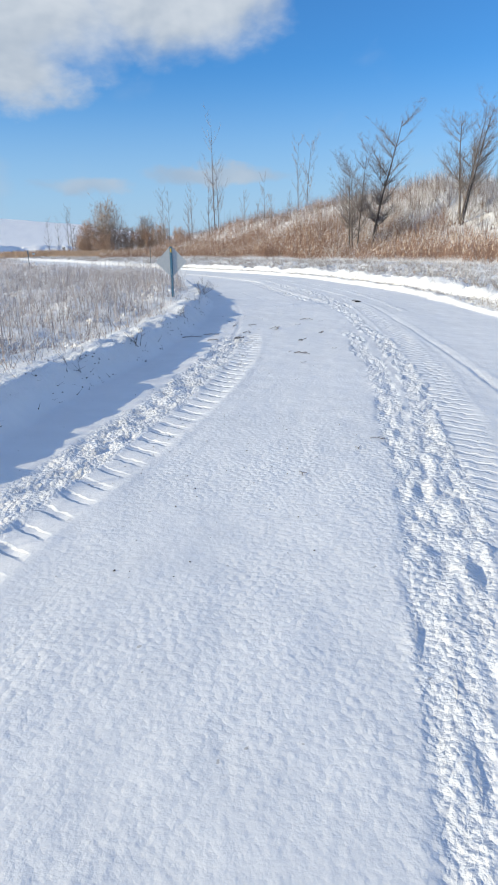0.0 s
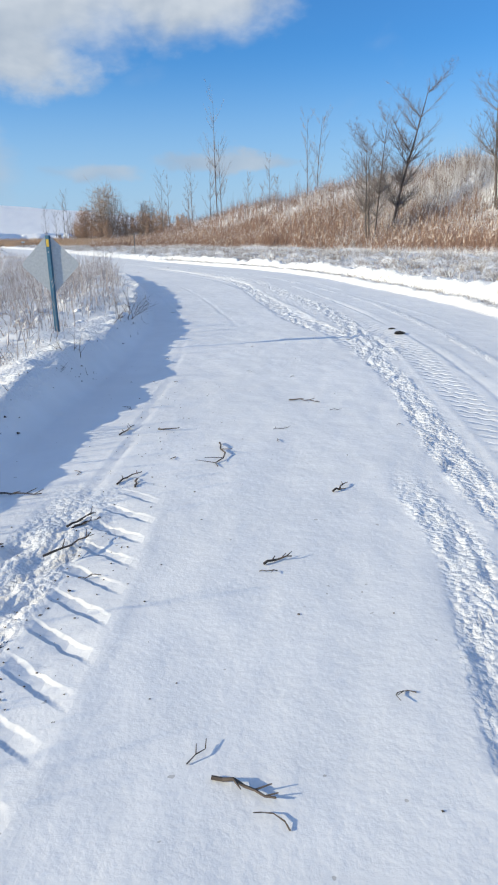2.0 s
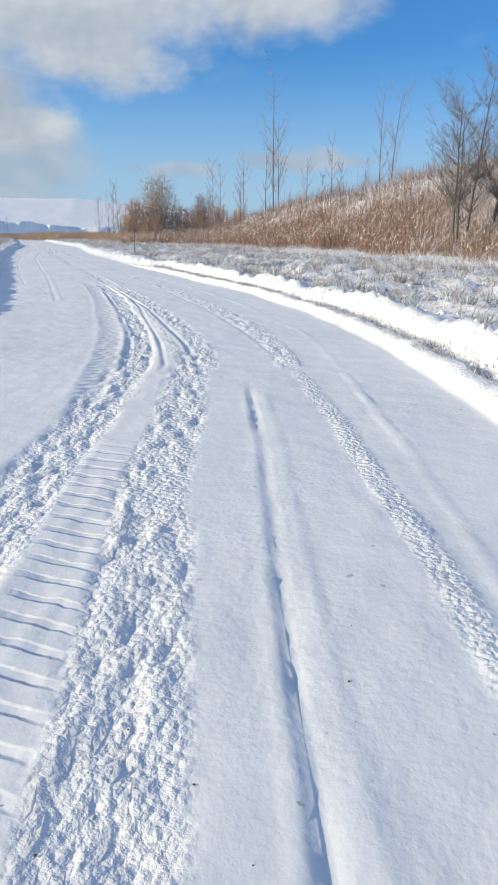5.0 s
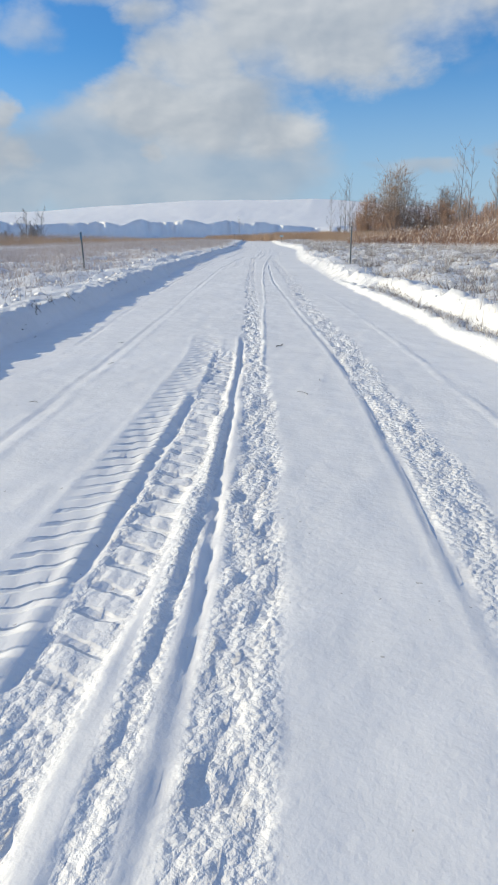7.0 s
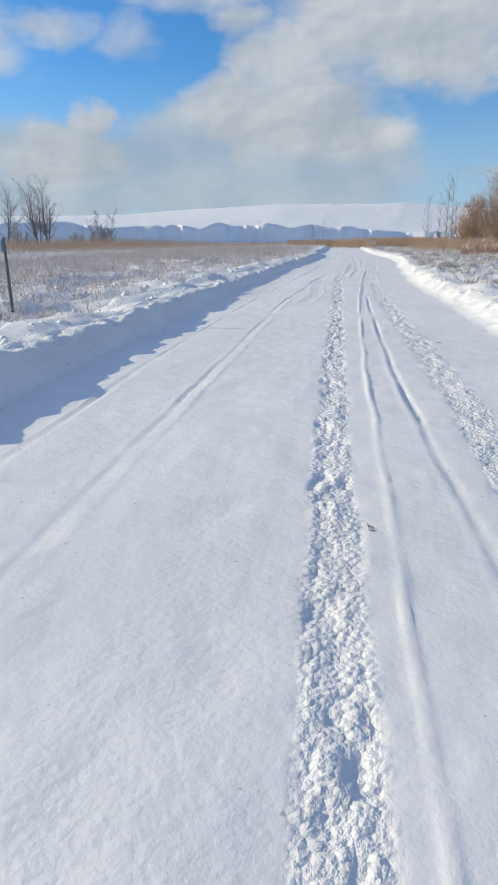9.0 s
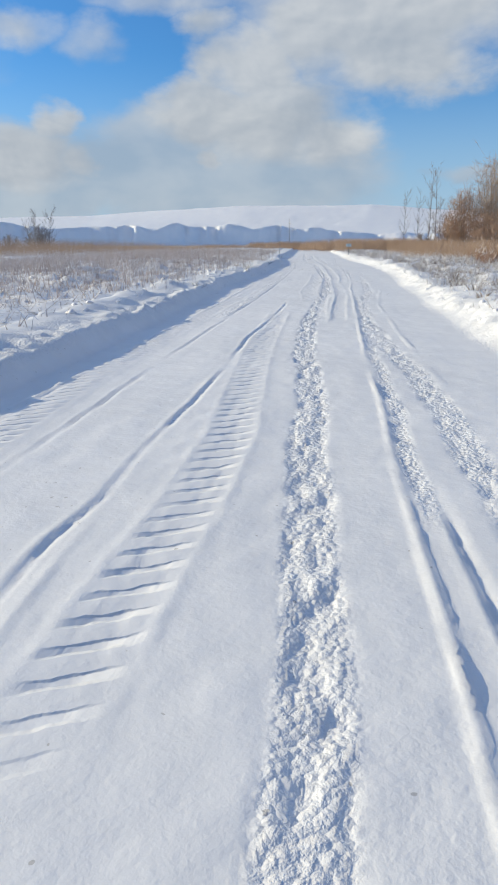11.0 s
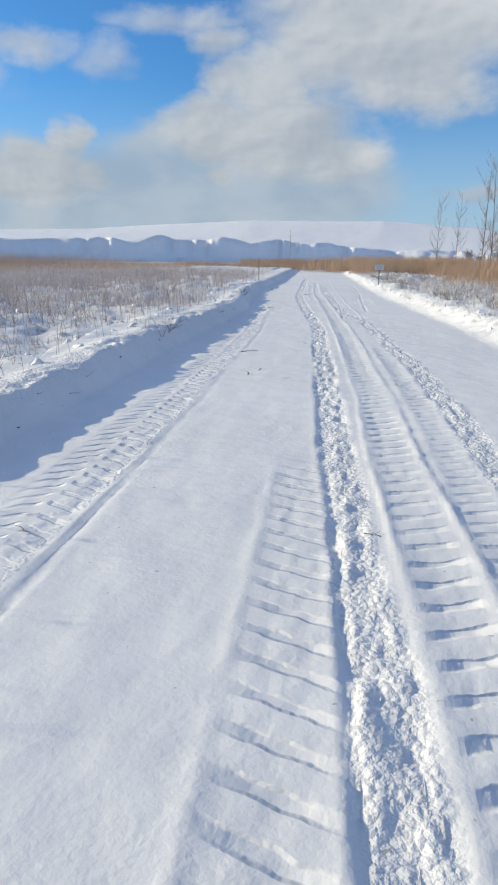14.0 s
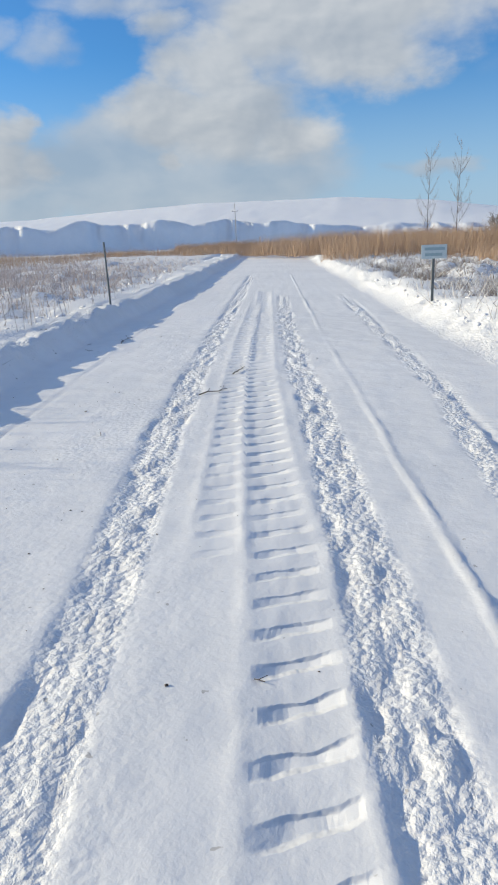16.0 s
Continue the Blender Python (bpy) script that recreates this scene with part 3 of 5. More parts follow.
def road_height(s, u):
    x, y = road_xy(s, u)
    z = 0.012 * fbm(s * 0.9, u * 1.6, 31, 4) + 0.006 * fbm(s * 6.0, u * 6.0, 37, 2)
    z = z - 0.03 * np.clip(np.abs(u - 0.5) / 3.5, 0, 1) ** 2
    churn, lug, phase = (np.zeros(np.shape(s)) for _ in range(3))
    rough = fbm(s * 11.0, u * 12.0, 41, 3, 0.65)
    clods = np.maximum(fbm(s * 7.0, u * 8.0, 43, 2), 0)
    for knots, w, h, sunk in CHUNKS:
        c, on = lane(s, knots)
        d = np.abs(u - c + 0.05 * fbm(s * 1.3, u * 0, 47, 2))
        m = on * (1 - smooth(d, w * 0.65, w * 1.15))
        churn = np.maximum(churn, m)
        z = z * (1 - m) + m * (z * 0.3 + h * (0.66 * rough + 0.35 * clods) - sunk)
    for knots, w, gap, slant, deep in LUGS:
        c, on = lane(s, knots)
        d = u - c
        m = on * (1 - smooth(np.abs(d) + 0.04 * np.abs(rough), w * 0.55, w * 1.18))
        wave = (s + slant * d + 0.01 * fbm(s * 2.0, u * 3.0, 53, 2)) / gap
        wear = np.clip(0.85 + 1.0 * fbm(s * 0.9, u * 2.5, 59, 3), 0.4, 1.15)
        bar = smooth(np.sin(6.2832 * (wave + 0.07 * fbm(s * 5.0, u * 5.0, 57, 2))), -0.95, 0.05)
        cut = on * (1 - smooth(np.abs(d) + 0.04 * np.abs(rough), w * 0.25, w * 1.18))
        z = z * (1 - m) + m * (z * 0.5 + 0.006 * rough) + cut * 0.014 * deep * wear * (bar - 1)
        phase = np.where((on > 0) & ((np.abs(d) < w * 1.2) | ((np.abs(d) < w * 1.2 + 0.16) & (phase == 0))), wave, phase)
        lug = np.maximum(lug, cut * deep * wear)
        churn = churn * (1 - 0.8 * m)
        z = z + on * 0.006 * np.exp(-((np.abs(d) - w * 1.2) / 0.04) ** 2) * (0.7 + rough)
    for knots, w, h in LINES:
        c, on = lane(s, knots)
        d = u - c + 0.03 * fbm(s * 0.8, u * 0, 61, 2)
        broken = np.clip(0.75 + 1.1 * fbm(s * 0.5, u * 0, 67, 2), 0, 1.2)
        h, w = h * 0.30, w * (0.48 if h > 0 else 0.58)
        z = z + on * h * broken * np.exp(-(d / w) ** 2) * (1 + 1.0 * rough)
        z = z + on * max(-h, 0.0) * 0.35 * broken * np.exp(-((d + 2.2 * w) / w) ** 2)
    # banks
    field = terrain(x, y)
    for sign, e in ((-1, edge_left(s)), (1, edge_right(s))):
        calm = 0.7 if sign < 0 else 1.0
        wob = calm * (0.12 * fbm(s * 0.35, u * 0, 71 + sign, 3) + 0.07 * fbm(s * 2.2, u * 0.6, 73 + sign, 3))
        d = sign * (u - e) + wob + (0.18 if sign < 0 else 0.0)
        lump = fbm(s * 2.4, u * 2.8, 79 + sign, 4, 0.55)
        high = (np.interp(s, (0, 20, 50, 64, 71, 88, 96, 104, 112, 118, 132), (0.33, 0.33, 0.33, 0.31, 0.26, 0.26, 0.28, 0.31, 0.32, 0.29, 0.31)) if sign < 0 else 0.30) + (0.05 if sign < 0 else 0.09) * fbm(s * 0.5, u * 0, 83 + sign, 3)
        face = smooth(d, 0.0, 0.42 if sign < 0 else np.interp(s, (58, 66), (0.85, 1.0)))
        ledge = (0.07 * np.exp(-((d - 0.14) / 0.07) ** 2) - 0.10 * np.exp(-((d - 0.34 - 0.1 * lump) / 0.045) ** 2) * np.clip(0.5 + 2 * fbm(s * 0.3, u * 0, 97, 2), 0, 1)) * (sign > 0) * (1 - smooth(s, 52, 60))
        ridge = high * face + ledge + (0.10 if sign < 0 else np.interp(s, (58, 66), (0.22, 0.11))) * lump * face * np.exp(-((d - 0.42) / 0.5) ** 2) + (0.055 if sign < 0 else 0.11) * fbm(s * 6.0, u * 6.0, 89 + sign, 2) * face * (1 - smooth(d, 0.7, 1.1))
        back = smooth(d, 0.7, 1.35)
        if sign > 0:
            twin = smooth(s, 10, 20) * (1 - smooth(s, 49, 57))
            low = (0.15 + 0.05 * lump) * smooth(d, 0.0, 0.22) - 0.10 * smooth(d, 0.34, 0.55)
            pair = low + (high + 0.02 + 0.12 * lump) * smooth(d, 0.66 + 0.1 * lump, 0.98) + 0.05 * fbm(s * 6.0, u * 6.0, 90, 2) * face
            ridge = ridge * (1 - twin) + pair * twin
            back = back * (1 - twin) + smooth(d, 1.05, 1.4) * twin
        z = np.where(d > 0, np.maximum(z, -0.05) * (1 - face) + ridge * (1 - back) + field * back, z)
    return x, y, z, (churn, lug, phase)


def build_road():
    # finer where the camera passes near
    along = np.concatenate([np.arange(-36, -6, 0.6), np.arange(-6, 1, 0.12), np.arange(1, 134, 0.08), np.arange(134, 240, 0.6)])
    lo, hi = edge_left(along), edge_right(along)
    side = np.concatenate([np.linspace(1.9, 0.75, 9), np.linspace(0.68, 0.0, 14)])
    t = np.linspace(0, 1, 200)[1:-1]
    t = t + 0.06 * np.sin(6.2832 * t)          # closer together along the wheel tracks
    u = np.concatenate([lo[:, None] - side[None, :], lo[:, None] + (hi - lo)[:, None] * t[None, :], hi[:, None] + side[None, ::-1]], 1)
    out = np.concatenate([side, 0 * t, side[::-1]])
    s = np.repeat(along[:, None], u.shape[1], 1)
    x, y, z, (churn, lug, phase) = road_height(s, u)
    seam = np.abs(np.diff(phase, axis=1)) > 0.6
    lug[:, :-1][seam] = 0
    lug[:, 1:][seam] = 0
    rim = smooth(out, 1.55, 1.9)[None, :]
    z = z - 0.5 * rim
    v = np.stack([x, y, z], -1).reshape(-1, 3)
    ob = new("road", mesh_of("road", v, [grid_faces(*s.shape)], ROAD_SNOW, True))
    crust = 0.10 * smooth(fbm(s * 0.35, u * 0.8, 91, 4), -0.05, 0.3)
    crust = crust + 0.30 * (1 - smooth(s, 4.5, 9)) * smooth(u, -0.2, 0.5) * (0.6 + fbm(s * 0.8, u * 1.2, 93, 3)) + 0.22 * smooth(s, 108, 116) * (1 - smooth(u, -0.4, 0.2)) * smooth(u, -2.0, -1.2) * (0.6 + fbm(s * 0.6, u * 1.2, 95, 3))
    churn = np.clip(np.maximum(churn, crust) + 0.9 * (out[None, :] > 0.02) * (out[None, :] < 1.1), 0, 1)
    for key, val in (("churn", churn), ("lug", lug), ("phase", phase)):
        ob.data.attributes.new(key, "FLOAT", "POINT").data.foreach_set("value", val.astype(np.float32).ravel())
    tagged(ob, "snow-packed road with tyre tracks between ploughed snow banks", "road", kind="structure")


build_road()


def build_verges():
    # hummocky snow on both sides, with finer relief than the open ground
    along = np.arange(-6, 168, 0.22)
    out = np.concatenate([np.arange(1.42, 6, 0.2), np.geomspace(6, 14, 26)])
    for name, sign in (("verge_left", -1), ("verge_right", 1)):
        edge = edge_left(along) if sign < 0 else edge_right(along)
        u = edge[:, None] + sign * out[None, :]
        s = np.repeat(along[:, None], len(out), 1)
        x, y = road_xy(s, u)
        z = terrain(x, y) + (0.24 if sign < 0 else 0.30) * np.maximum(fbm(x * 1.9, y * 1.9, 17, 4, 0.6), -0.1) * (smooth(out, 1.5, 2.6) * (1 - smooth(out, 8, 13.5)))[None, :] - 0.03
        z = z - 0.6 * smooth(out, 13.0, 14.0)[None, :]
        f = grid_faces(*x.shape)
        ob = new(name, mesh_of(name, np.stack([x, y, z], -1).reshape(-1, 3), [f if sign > 0 else f[:, ::-1]], VERGE_SNOW if sign > 0 else FIELD_SNOW, True))
        tagged(ob, "hummocky snow over flattened dead grass beside the road", "verge", kind="structure")


build_verges()


# ---- plants ----
def stalks(base, height, width, lean, kinks=True):
    """Thin tapered stalks: three-sided, bent once. Arrays of places, heights, widths and tips' offsets."""
    n = len(base)
    a = np.random.rand(n) * 6.283
    ring = np.stack([np.stack([np.cos(a + k * 2.094), np.sin(a + k * 2.094), np.zeros(n)], -1) for k in range(3)], 1)
    tip = np.concatenate([lean, height[:, None]], 1)
    low = base[:, None, :] + ring * width[:, None, None] * 0.5
    if not kinks:
        v = np.concatenate([low, (base + tip)[:, None, :]], 1)
        i = np.arange(n)[:, None] * 4
        f = np.concatenate([i + np.array([[k, (k + 1) % 3, 3]]) for k in range(3)])
        return v.reshape(-1, 3), f
    bend = tip * np.array([0.35, 0.35, 0.6])
    mid = base[:, None, :] + bend[:, None, :] + ring * width[:, None, None] * 0.38
    v = np.concatenate([low, mid, (base + tip)[:, None, :]], 1)
    i = np.arange(n)[:, None] * 7
    f = []
    for k in range(3):
        j = (k + 1) % 3
        f += [i + np.array([[k, j, 3 + j]]), i + np.array([[k, 3 + j, 3 + k]]), i + np.array([[3 + k, 3 + j, 6]])]
    return v.reshape(-1, 3), np.concatenate(f)


def ground_z(x, y):
    s, u = road_su(x, y)
    near = (u > edge_left(s) - 1.7) & (u < edge_right(s) + 1.7) & (s > -30) & (s < 230)
    z = terrain(x, y)
    if near.any():
        z[near] = road_height(s[near], u[near])[2]
    return z


def stuff(name, v, f, mat, label, category):
    return tagged(new(name, mesh_of(name, v, [f], mat)), label, category, kind="stuff")


def join(pieces):
    vs, fs, at = [], [], 0
    for v, f in pieces:
        vs.append(v)
        fs.append(f + at)
        at += len(v)
    return np.concatenate(vs), np.concatenate(fs)


def scatter_su(n, s0, s1, u_of, power=1.0):
    """Places strewn along the road; u_of(s, r) gives the place across for r from 0 to 1."""
    s = s0 + (s1 - s0) * np.random.rand(n)
    u = u_of(s, np.random.rand(n) ** power)
    x, y = road_xy(s, u)
    return x, y


def patchy(x, y, scale, seed, share):
    """Thins places out into clumps."""
    return fbm(x * scale, y * scale, seed, 3) + 0.5 * (np.random.rand(len(x)) - 0.5) > np.interp(share, (0, 1), (0.5, -0.5))


def build_weeds():
    # open field beside the road: dead stalks in the snow, in clumps
    x1, y1 = scatter_su(30000, -4, 62, lambda s, r: edge_left(s) - 0.8 - 17 * r, 1.3)
    x2, y2 = scatter_su(30000, 60, 150, lambda s, r: edge_left(s) - 0.9 - 24 * r, 0.75)
    x3, y3 = scatter_su(15000, -2, 34, lambda s, r: edge_left(s) - 0.55 - 9 * r, 1.2)
    x, y = np.concatenate([x1, x2, x3]), np.concatenate([y1, y2, y3])
    ok = patchy(x, y, 0.6, 101, np.where(y < 48, 0.82, 0.5))
    x, y = x[ok], y[ok]
    n = len(x)
    s, u = road_su(x, y)
    grow_up = np.clip((edge_left(s) - 0.3 - u) / 2.0, 0.5, 1.0)
    h = (0.08 + 0.5 * np.random.rand(n) ** 2.4) * grow_up * np.interp(s, (70, 95), (1.0, 1.2))
    z = ground_z(x, y)
    lean = np.random.normal(0, 0.85, (n, 2)) * h[:, None] + np.array([0.10, 0.02]) * h[:, None]
    near = edge_left(s) - u < 3.5
    wide = 0.007 + 0.007 * np.random.rand(n)
    base = np.stack([x, y, z - 0.03], -1)
    v, f = join([stalks(base[near], h[near], wide[near], lean[near]), stalks(base[~near], h[~near], wide[~near] * 1.3, lean[~near], False)])
    stuff("weeds", v, f, WEED, "dead brown weed stalks standing in a snowy field", "weeds")
    # single tall stems
    a1 = scatter_su(1900, 0, 38, lambda s, r: edge_left(s) - 0.7 - 7 * r, 1.3)
    a2 = scatter_su(1500, 84, 140, lambda s, r: edge_left(s) - 0.7 - 8 * r, 1.2)
    tx, ty = (np.concatenate([p, q]) for p, q in zip(a1, a2))
    th = 0.45 + 0.5 * np.random.rand(len(tx))
    tz = ground_z(tx, ty)
    tl = np.random.normal(0, 0.2, (len(tx), 2)) * th[:, None]
    bits = [stalks(np.stack([tx, ty, tz - 0.03], -1), th, np.full(len(tx), 0.009), tl)]
    for k in range(4):
        t = 0.4 + 0.5 * np.random.rand(len(tx))
        b = np.stack([tx, ty, tz], -1) + np.concatenate([tl * (t * 0.7)[:, None], (th * t)[:, None]], 1)
        bits.append(stalks(b, 0.06 + 0.16 * np.random.rand(len(tx)), np.full(len(tx), 0.006), np.random.normal(0, 0.09, (len(tx), 2)), False))
    tv, tf = join(bits)
    stuff("tall_weeds", tv, tf, WEED, "tall branching dead stems beside the road", "weeds")
    # side shoots on the taller ones
    tall = np.where(h > 0.3)[0]
    pieces = []
    for k in range(2):
        t = 0.35 + 0.4 * np.random.rand(len(tall))
        b = np.stack([x, y, z], -1)[tall] + np.concatenate([lean[tall] * (t * 0.6)[:, None], (h[tall] * t)[:, None]], 1)
        hh = 0.08 + 0.14 * np.random.rand(len(tall))
        pieces.append(stalks(b, hh, np.full(len(tall), 0.006), np.random.normal(0, 0.09, (len(tall), 2)), False))
    # flattened straw between the stalks, and the field farther off
    x, y = scatter_su(28000, 0, 165, lambda s, r: edge_left(s) - 1.2 - 36 * r, 1.15)
    ok = patchy(x, y, 0.30, 102, 0.6)
    x, y = x[ok], y[ok]
    n = len(x)
    h = 0.08 + 0.32 * np.random.rand(n) ** 1.5
    pieces.append(stalks(np.stack([x, y, ground_z(x, y) - 0.02], -1), h, 0.012 + 0.02 * np.random.rand(n), np.random.normal(0, 0.8, (n, 2)) * h[:, None], False))
    v, f = join(pieces)
    stuff("field_straw", v, f, FROST_STRAW, "thin shoots and bent straw of dead weeds in the snow", "weeds")
    # thicker tan growth towards the far side of the field
    x, y = scatter_su(95000, 40, 215, lambda s, r: edge_left(s) - 2.5 - np.interp(s, (60, 120, 215), (46, 60, 68)) * r, 0.85)
    x2, y2 = scatter_su(52000, 56, 150, lambda s, r: edge_left(s) - 1.6 - 17 * r, 0.8)
    x3, y3 = scatter_su(18000, 112, 162, lambda s, r: edge_left(s) - 1.3 - 13 * r, 0.9)
    x, y = np.concatenate([x, x2, x3]), np.concatenate([y, y2, y3])
    s, u = road_su(x, y)
    out = edge_left(s) - u
    ok = patchy(x, y, 0.5, 105, np.interp(out, (1.6, 4, 12), (0.45, 0.72, 0.8)))
    x, y, out = x[ok], y[ok], out[ok]
    n = len(x)
    h = (0.12 + 0.38 * np.random.rand(n)) * np.interp(out, (2, 10), (0.7, 1.0))
    v, f = stalks(np.stack([x, y, ground_z(x, y) - 0.03], -1), h, 0.014 + 0.022 * np.random.rand(n), np.random.normal(0, 0.5, (n, 2)) * h[:, None], False)
    stuff("field_weeds", v, f, FIELD_TAN, "dense tan weeds powdered with snow across the open field", "weeds")


def build_verge():
    # snow-laden grass between the bank and the reeds
    x1, y1 = scatter_su(11000, 6, 90, lambda s, r: edge_right(s) + 0.7 + np.interp(s, (0, 30, 60, 80, 100), (9, 9.5, 12, 13, 9)) * r)
    x2, y2 = scatter_su(6000, 85, 160, lambda s, r: edge_right(s) + 0.7 + np.interp(s, (85, 100, 115, 160), (10, 5, 3.5, 4.5)) * r)
    x, y = np.concatenate([x1, x2]), np.concatenate([y1, y2])
    ok = patchy(x, y, 0.6, 103, 0.55)
    x, y = x[ok], y[ok]
    n = len(x)
    h = 0.12 + 0.35 * np.random.rand(n) ** 1.7
    lean = np.random.normal(0, 0.5, (n, 2)) * h[:, None]
    v, f = stalks(np.stack([x, y, ground_z(x, y) - 0.03], -1), h, 0.012 + 0.02 * np.random.rand(n), lean, False)
    stuff("verge_grass", v, f, FROST_GRASS, "flattened grass laden with snow along the road", "grass")
    # drooping tussocks, each of some dozens of blades
    cx, cy = scatter_su(1500, 6, 150, lambda s, r: edge_right(s) + 1.3 + np.interp(s, (0, 30, 60, 80, 100, 160), (9, 9.5, 12, 12, 6, 5)) * r)
    k = np.repeat(np.arange(len(cx)), 24)
    a, r = np.random.rand(len(k)) * 6.283, 0.16 * np.sqrt(np.random.rand(len(k)))
    x, y = cx[k] + np.cos(a) * r, cy[k] + np.sin(a) * r
    h = (0.12 + 0.22 * np.random.rand(len(cx)))[k] * (0.6 + 0.6 * np.random.rand(len(k)))
    lean = np.stack([np.cos(a), np.sin(a)], -1) * (h * (0.3 + 0.9 * np.random.rand(len(k))))[:, None]
    v, f = stalks(np.stack([x, y, ground_z(x, y) - 0.02], -1), h, 0.014 + 0.02 * np.random.rand(len(k)), lean, False)
    stuff("grass_tussocks", v, f, TUSSOCK, "brown drooping grass tussocks in the snowy verge", "grass")
    x1, y1 = scatter_su(22000, 6, 90, lambda s, r: edge_right(s) + 1.2 + np.interp(s, (0, 30, 60, 80, 100), (9, 9.5, 12, 13, 9)) * r, 0.8)
    x2, y2 = scatter_su(8000, 85, 165, lambda s, r: edge_right(s) + 0.9 + np.interp(s, (85, 100, 115, 160), (10, 6, 5, 6)) * r, 0.8)
    x, y = np.concatenate([x1, x2]), np.concatenate([y1, y2])
    ok = patchy(x, y, 0.8, 104, 0.55)
    x, y = x[ok], y[ok]
    n = len(x)
    h = 0.08 + 0.32 * np.random.rand(n) ** 1.6
    v, f = stalks(np.stack([x, y, ground_z(x, y) - 0.03], -1), h, 0.012 + 0.02 * np.random.rand(n), np.random.normal(0, 0.6, (n, 2)) * h[:, None], False)
    stuff("verge_weeds", v, f, WEED, "brown dead weeds sticking out of the snowy verge", "weeds")


def build_bank_litter():
    # broken grass ploughed in between the two berms
    x, y = scatter_su(13000, 12, 53, lambda s, r: edge_right(s) + 0.24 + 0.5 * r)
    ok = patchy(x, y, 0.8, 106, 0.7)
    x, y = x[ok], y[ok]
    n = len(x)
    h = 0.02 + 0.10 * np.random.rand(n) ** 2
    v, f = stalks(np.stack([x, y, ground_z(x, y) - 0.01], -1), h, 0.008 + 0.012 * np.random.rand(n), np.random.normal(0, 0.06, (n, 2)), False)
    stuff("bank_litter", v, f, TUSSOCK, "broken brown grass lying between two snow berms", "grass")


def build_bank_debris():
    # dark bits of turf and stalk torn up by the plough
    pieces = []
    for s0, s1, count in ((1, 22, 420), (42, 60, 80), (84, 132, 160)):
        x, y = scatter_su(count, s0, s1, lambda s, r: edge_left(s) + 0.10 - 0.40 * r)
        ok = patchy(x, y, 1.1, 107, 0.5)
        x, y = x[ok], y[ok]
        n = len(x)
        z = ground_z(x, y)
        pieces.append(lumps(x, y, z, 0.006 + 0.016 * np.random.rand(n) ** 2))
        h = 0.02 + 0.08 * np.random.rand(n) ** 2
        pieces.append(stalks(np.stack([x, y, z - 0.01], -1), h, 0.006 + 0.006 * np.random.rand(n), np.random.normal(0, 0.07, (n, 2)), False))
    v, f = join(pieces)
    stuff("bank_debris", v, f, STICK, "dark bits of turf and stalk on a snow bank", "debris")


def build_reed_edge():
    # low tangled growth where the verge runs into the reeds
    edge = [(px - 2.7, py - 1.8) for px, py in REED_FRONT[1:11]]
    x, y, _ = reed_places(17000, edge, 5.0, 0.9)
    n = len(x)
    h = 0.12 + 0.5 * np.random.rand(n) ** 1.6
    v, f = stalks(np.stack([x, y, ground_z(x, y) - 0.05], -1), h, 0.014 + 0.02 * np.random.rand(n), np.random.normal(0, 0.6, (n, 2)) * h[:, None], False)
    stuff("reed_edge", v, f, FROST_BRUSH, "low snow-laden growth at the foot of the reeds", "grass")


def lumps(x, y, z, r):
    """Small eight-sided snow lumps, uneven."""
    n = len(x)
    oct_v = np.array([(1, 0, 0), (0, 1, 0), (-1, 0, 0), (0, -1, 0), (0, 0, 1), (0, 0, -1)], float)
    oct_f = np.array([(0, 1, 4), (1, 2, 4), (2, 3, 4), (3, 0, 4), (1, 0, 5), (2, 1, 5), (3, 2, 5), (0, 3, 5)])
    v = oct_v[None] * r[:, None, None] * (0.6 + 0.8 * np.random.rand(n, 6, 1)) * np.array([1, 1, 0.6])
    a = np.random.rand(n) * 6.283
    c, s = np.cos(a)[:, None], np.sin(a)[:, None]
    v = np.stack([v[..., 0] * c - v[..., 1] * s, v[..., 0] * s + v[..., 1] * c, v[..., 2]], -1)
    v = v + np.stack([x, y, z], -1)[:, None, :]
    f = (np.arange(n)[:, None, None] * 6 + oct_f[None]).reshape(-1, 3)
    return v.reshape(-1, 3), f


def build_snow_lumps():
    x1, y1 = scatter_su(4200, 0, 150, lambda s, r: edge_left(s) - 0.8 - 12 * r, 1.2)
    x2, y2 = scatter_su(2800, 8, 140, lambda s, r: edge_right(s) + 0.5 + 7 * r, 1.6)
    x, y = np.concatenate([x1, x2]), np.concatenate([y1, y2])
    r = np.concatenate([0.025 + 0.10 * np.random.rand(len(x1)) ** 2, 0.02 + 0.06 * np.random.rand(len(x2)) ** 2])
    v, f = lumps(x, y, ground_z(x, y), r)
    ob = stuff("snow_clods", v, f, LUMP_SNOW, "loose clods of snow on the banks and in the grass", "snow")
    ob.data.polygons.foreach_set("use_smooth", np.ones(len(f), bool))


REED_FRONT = ((26, 8), (19, 28), (15.5, 42), (12.5, 53), (9, 64), (4.0, 75), (-4.2, 86.3), (-13.1, 99.4), (-22.1, 106.5), (-30.1, 118), (-36.5, 130.5), (-42.1, 145.5), (-53.1, 167.4))


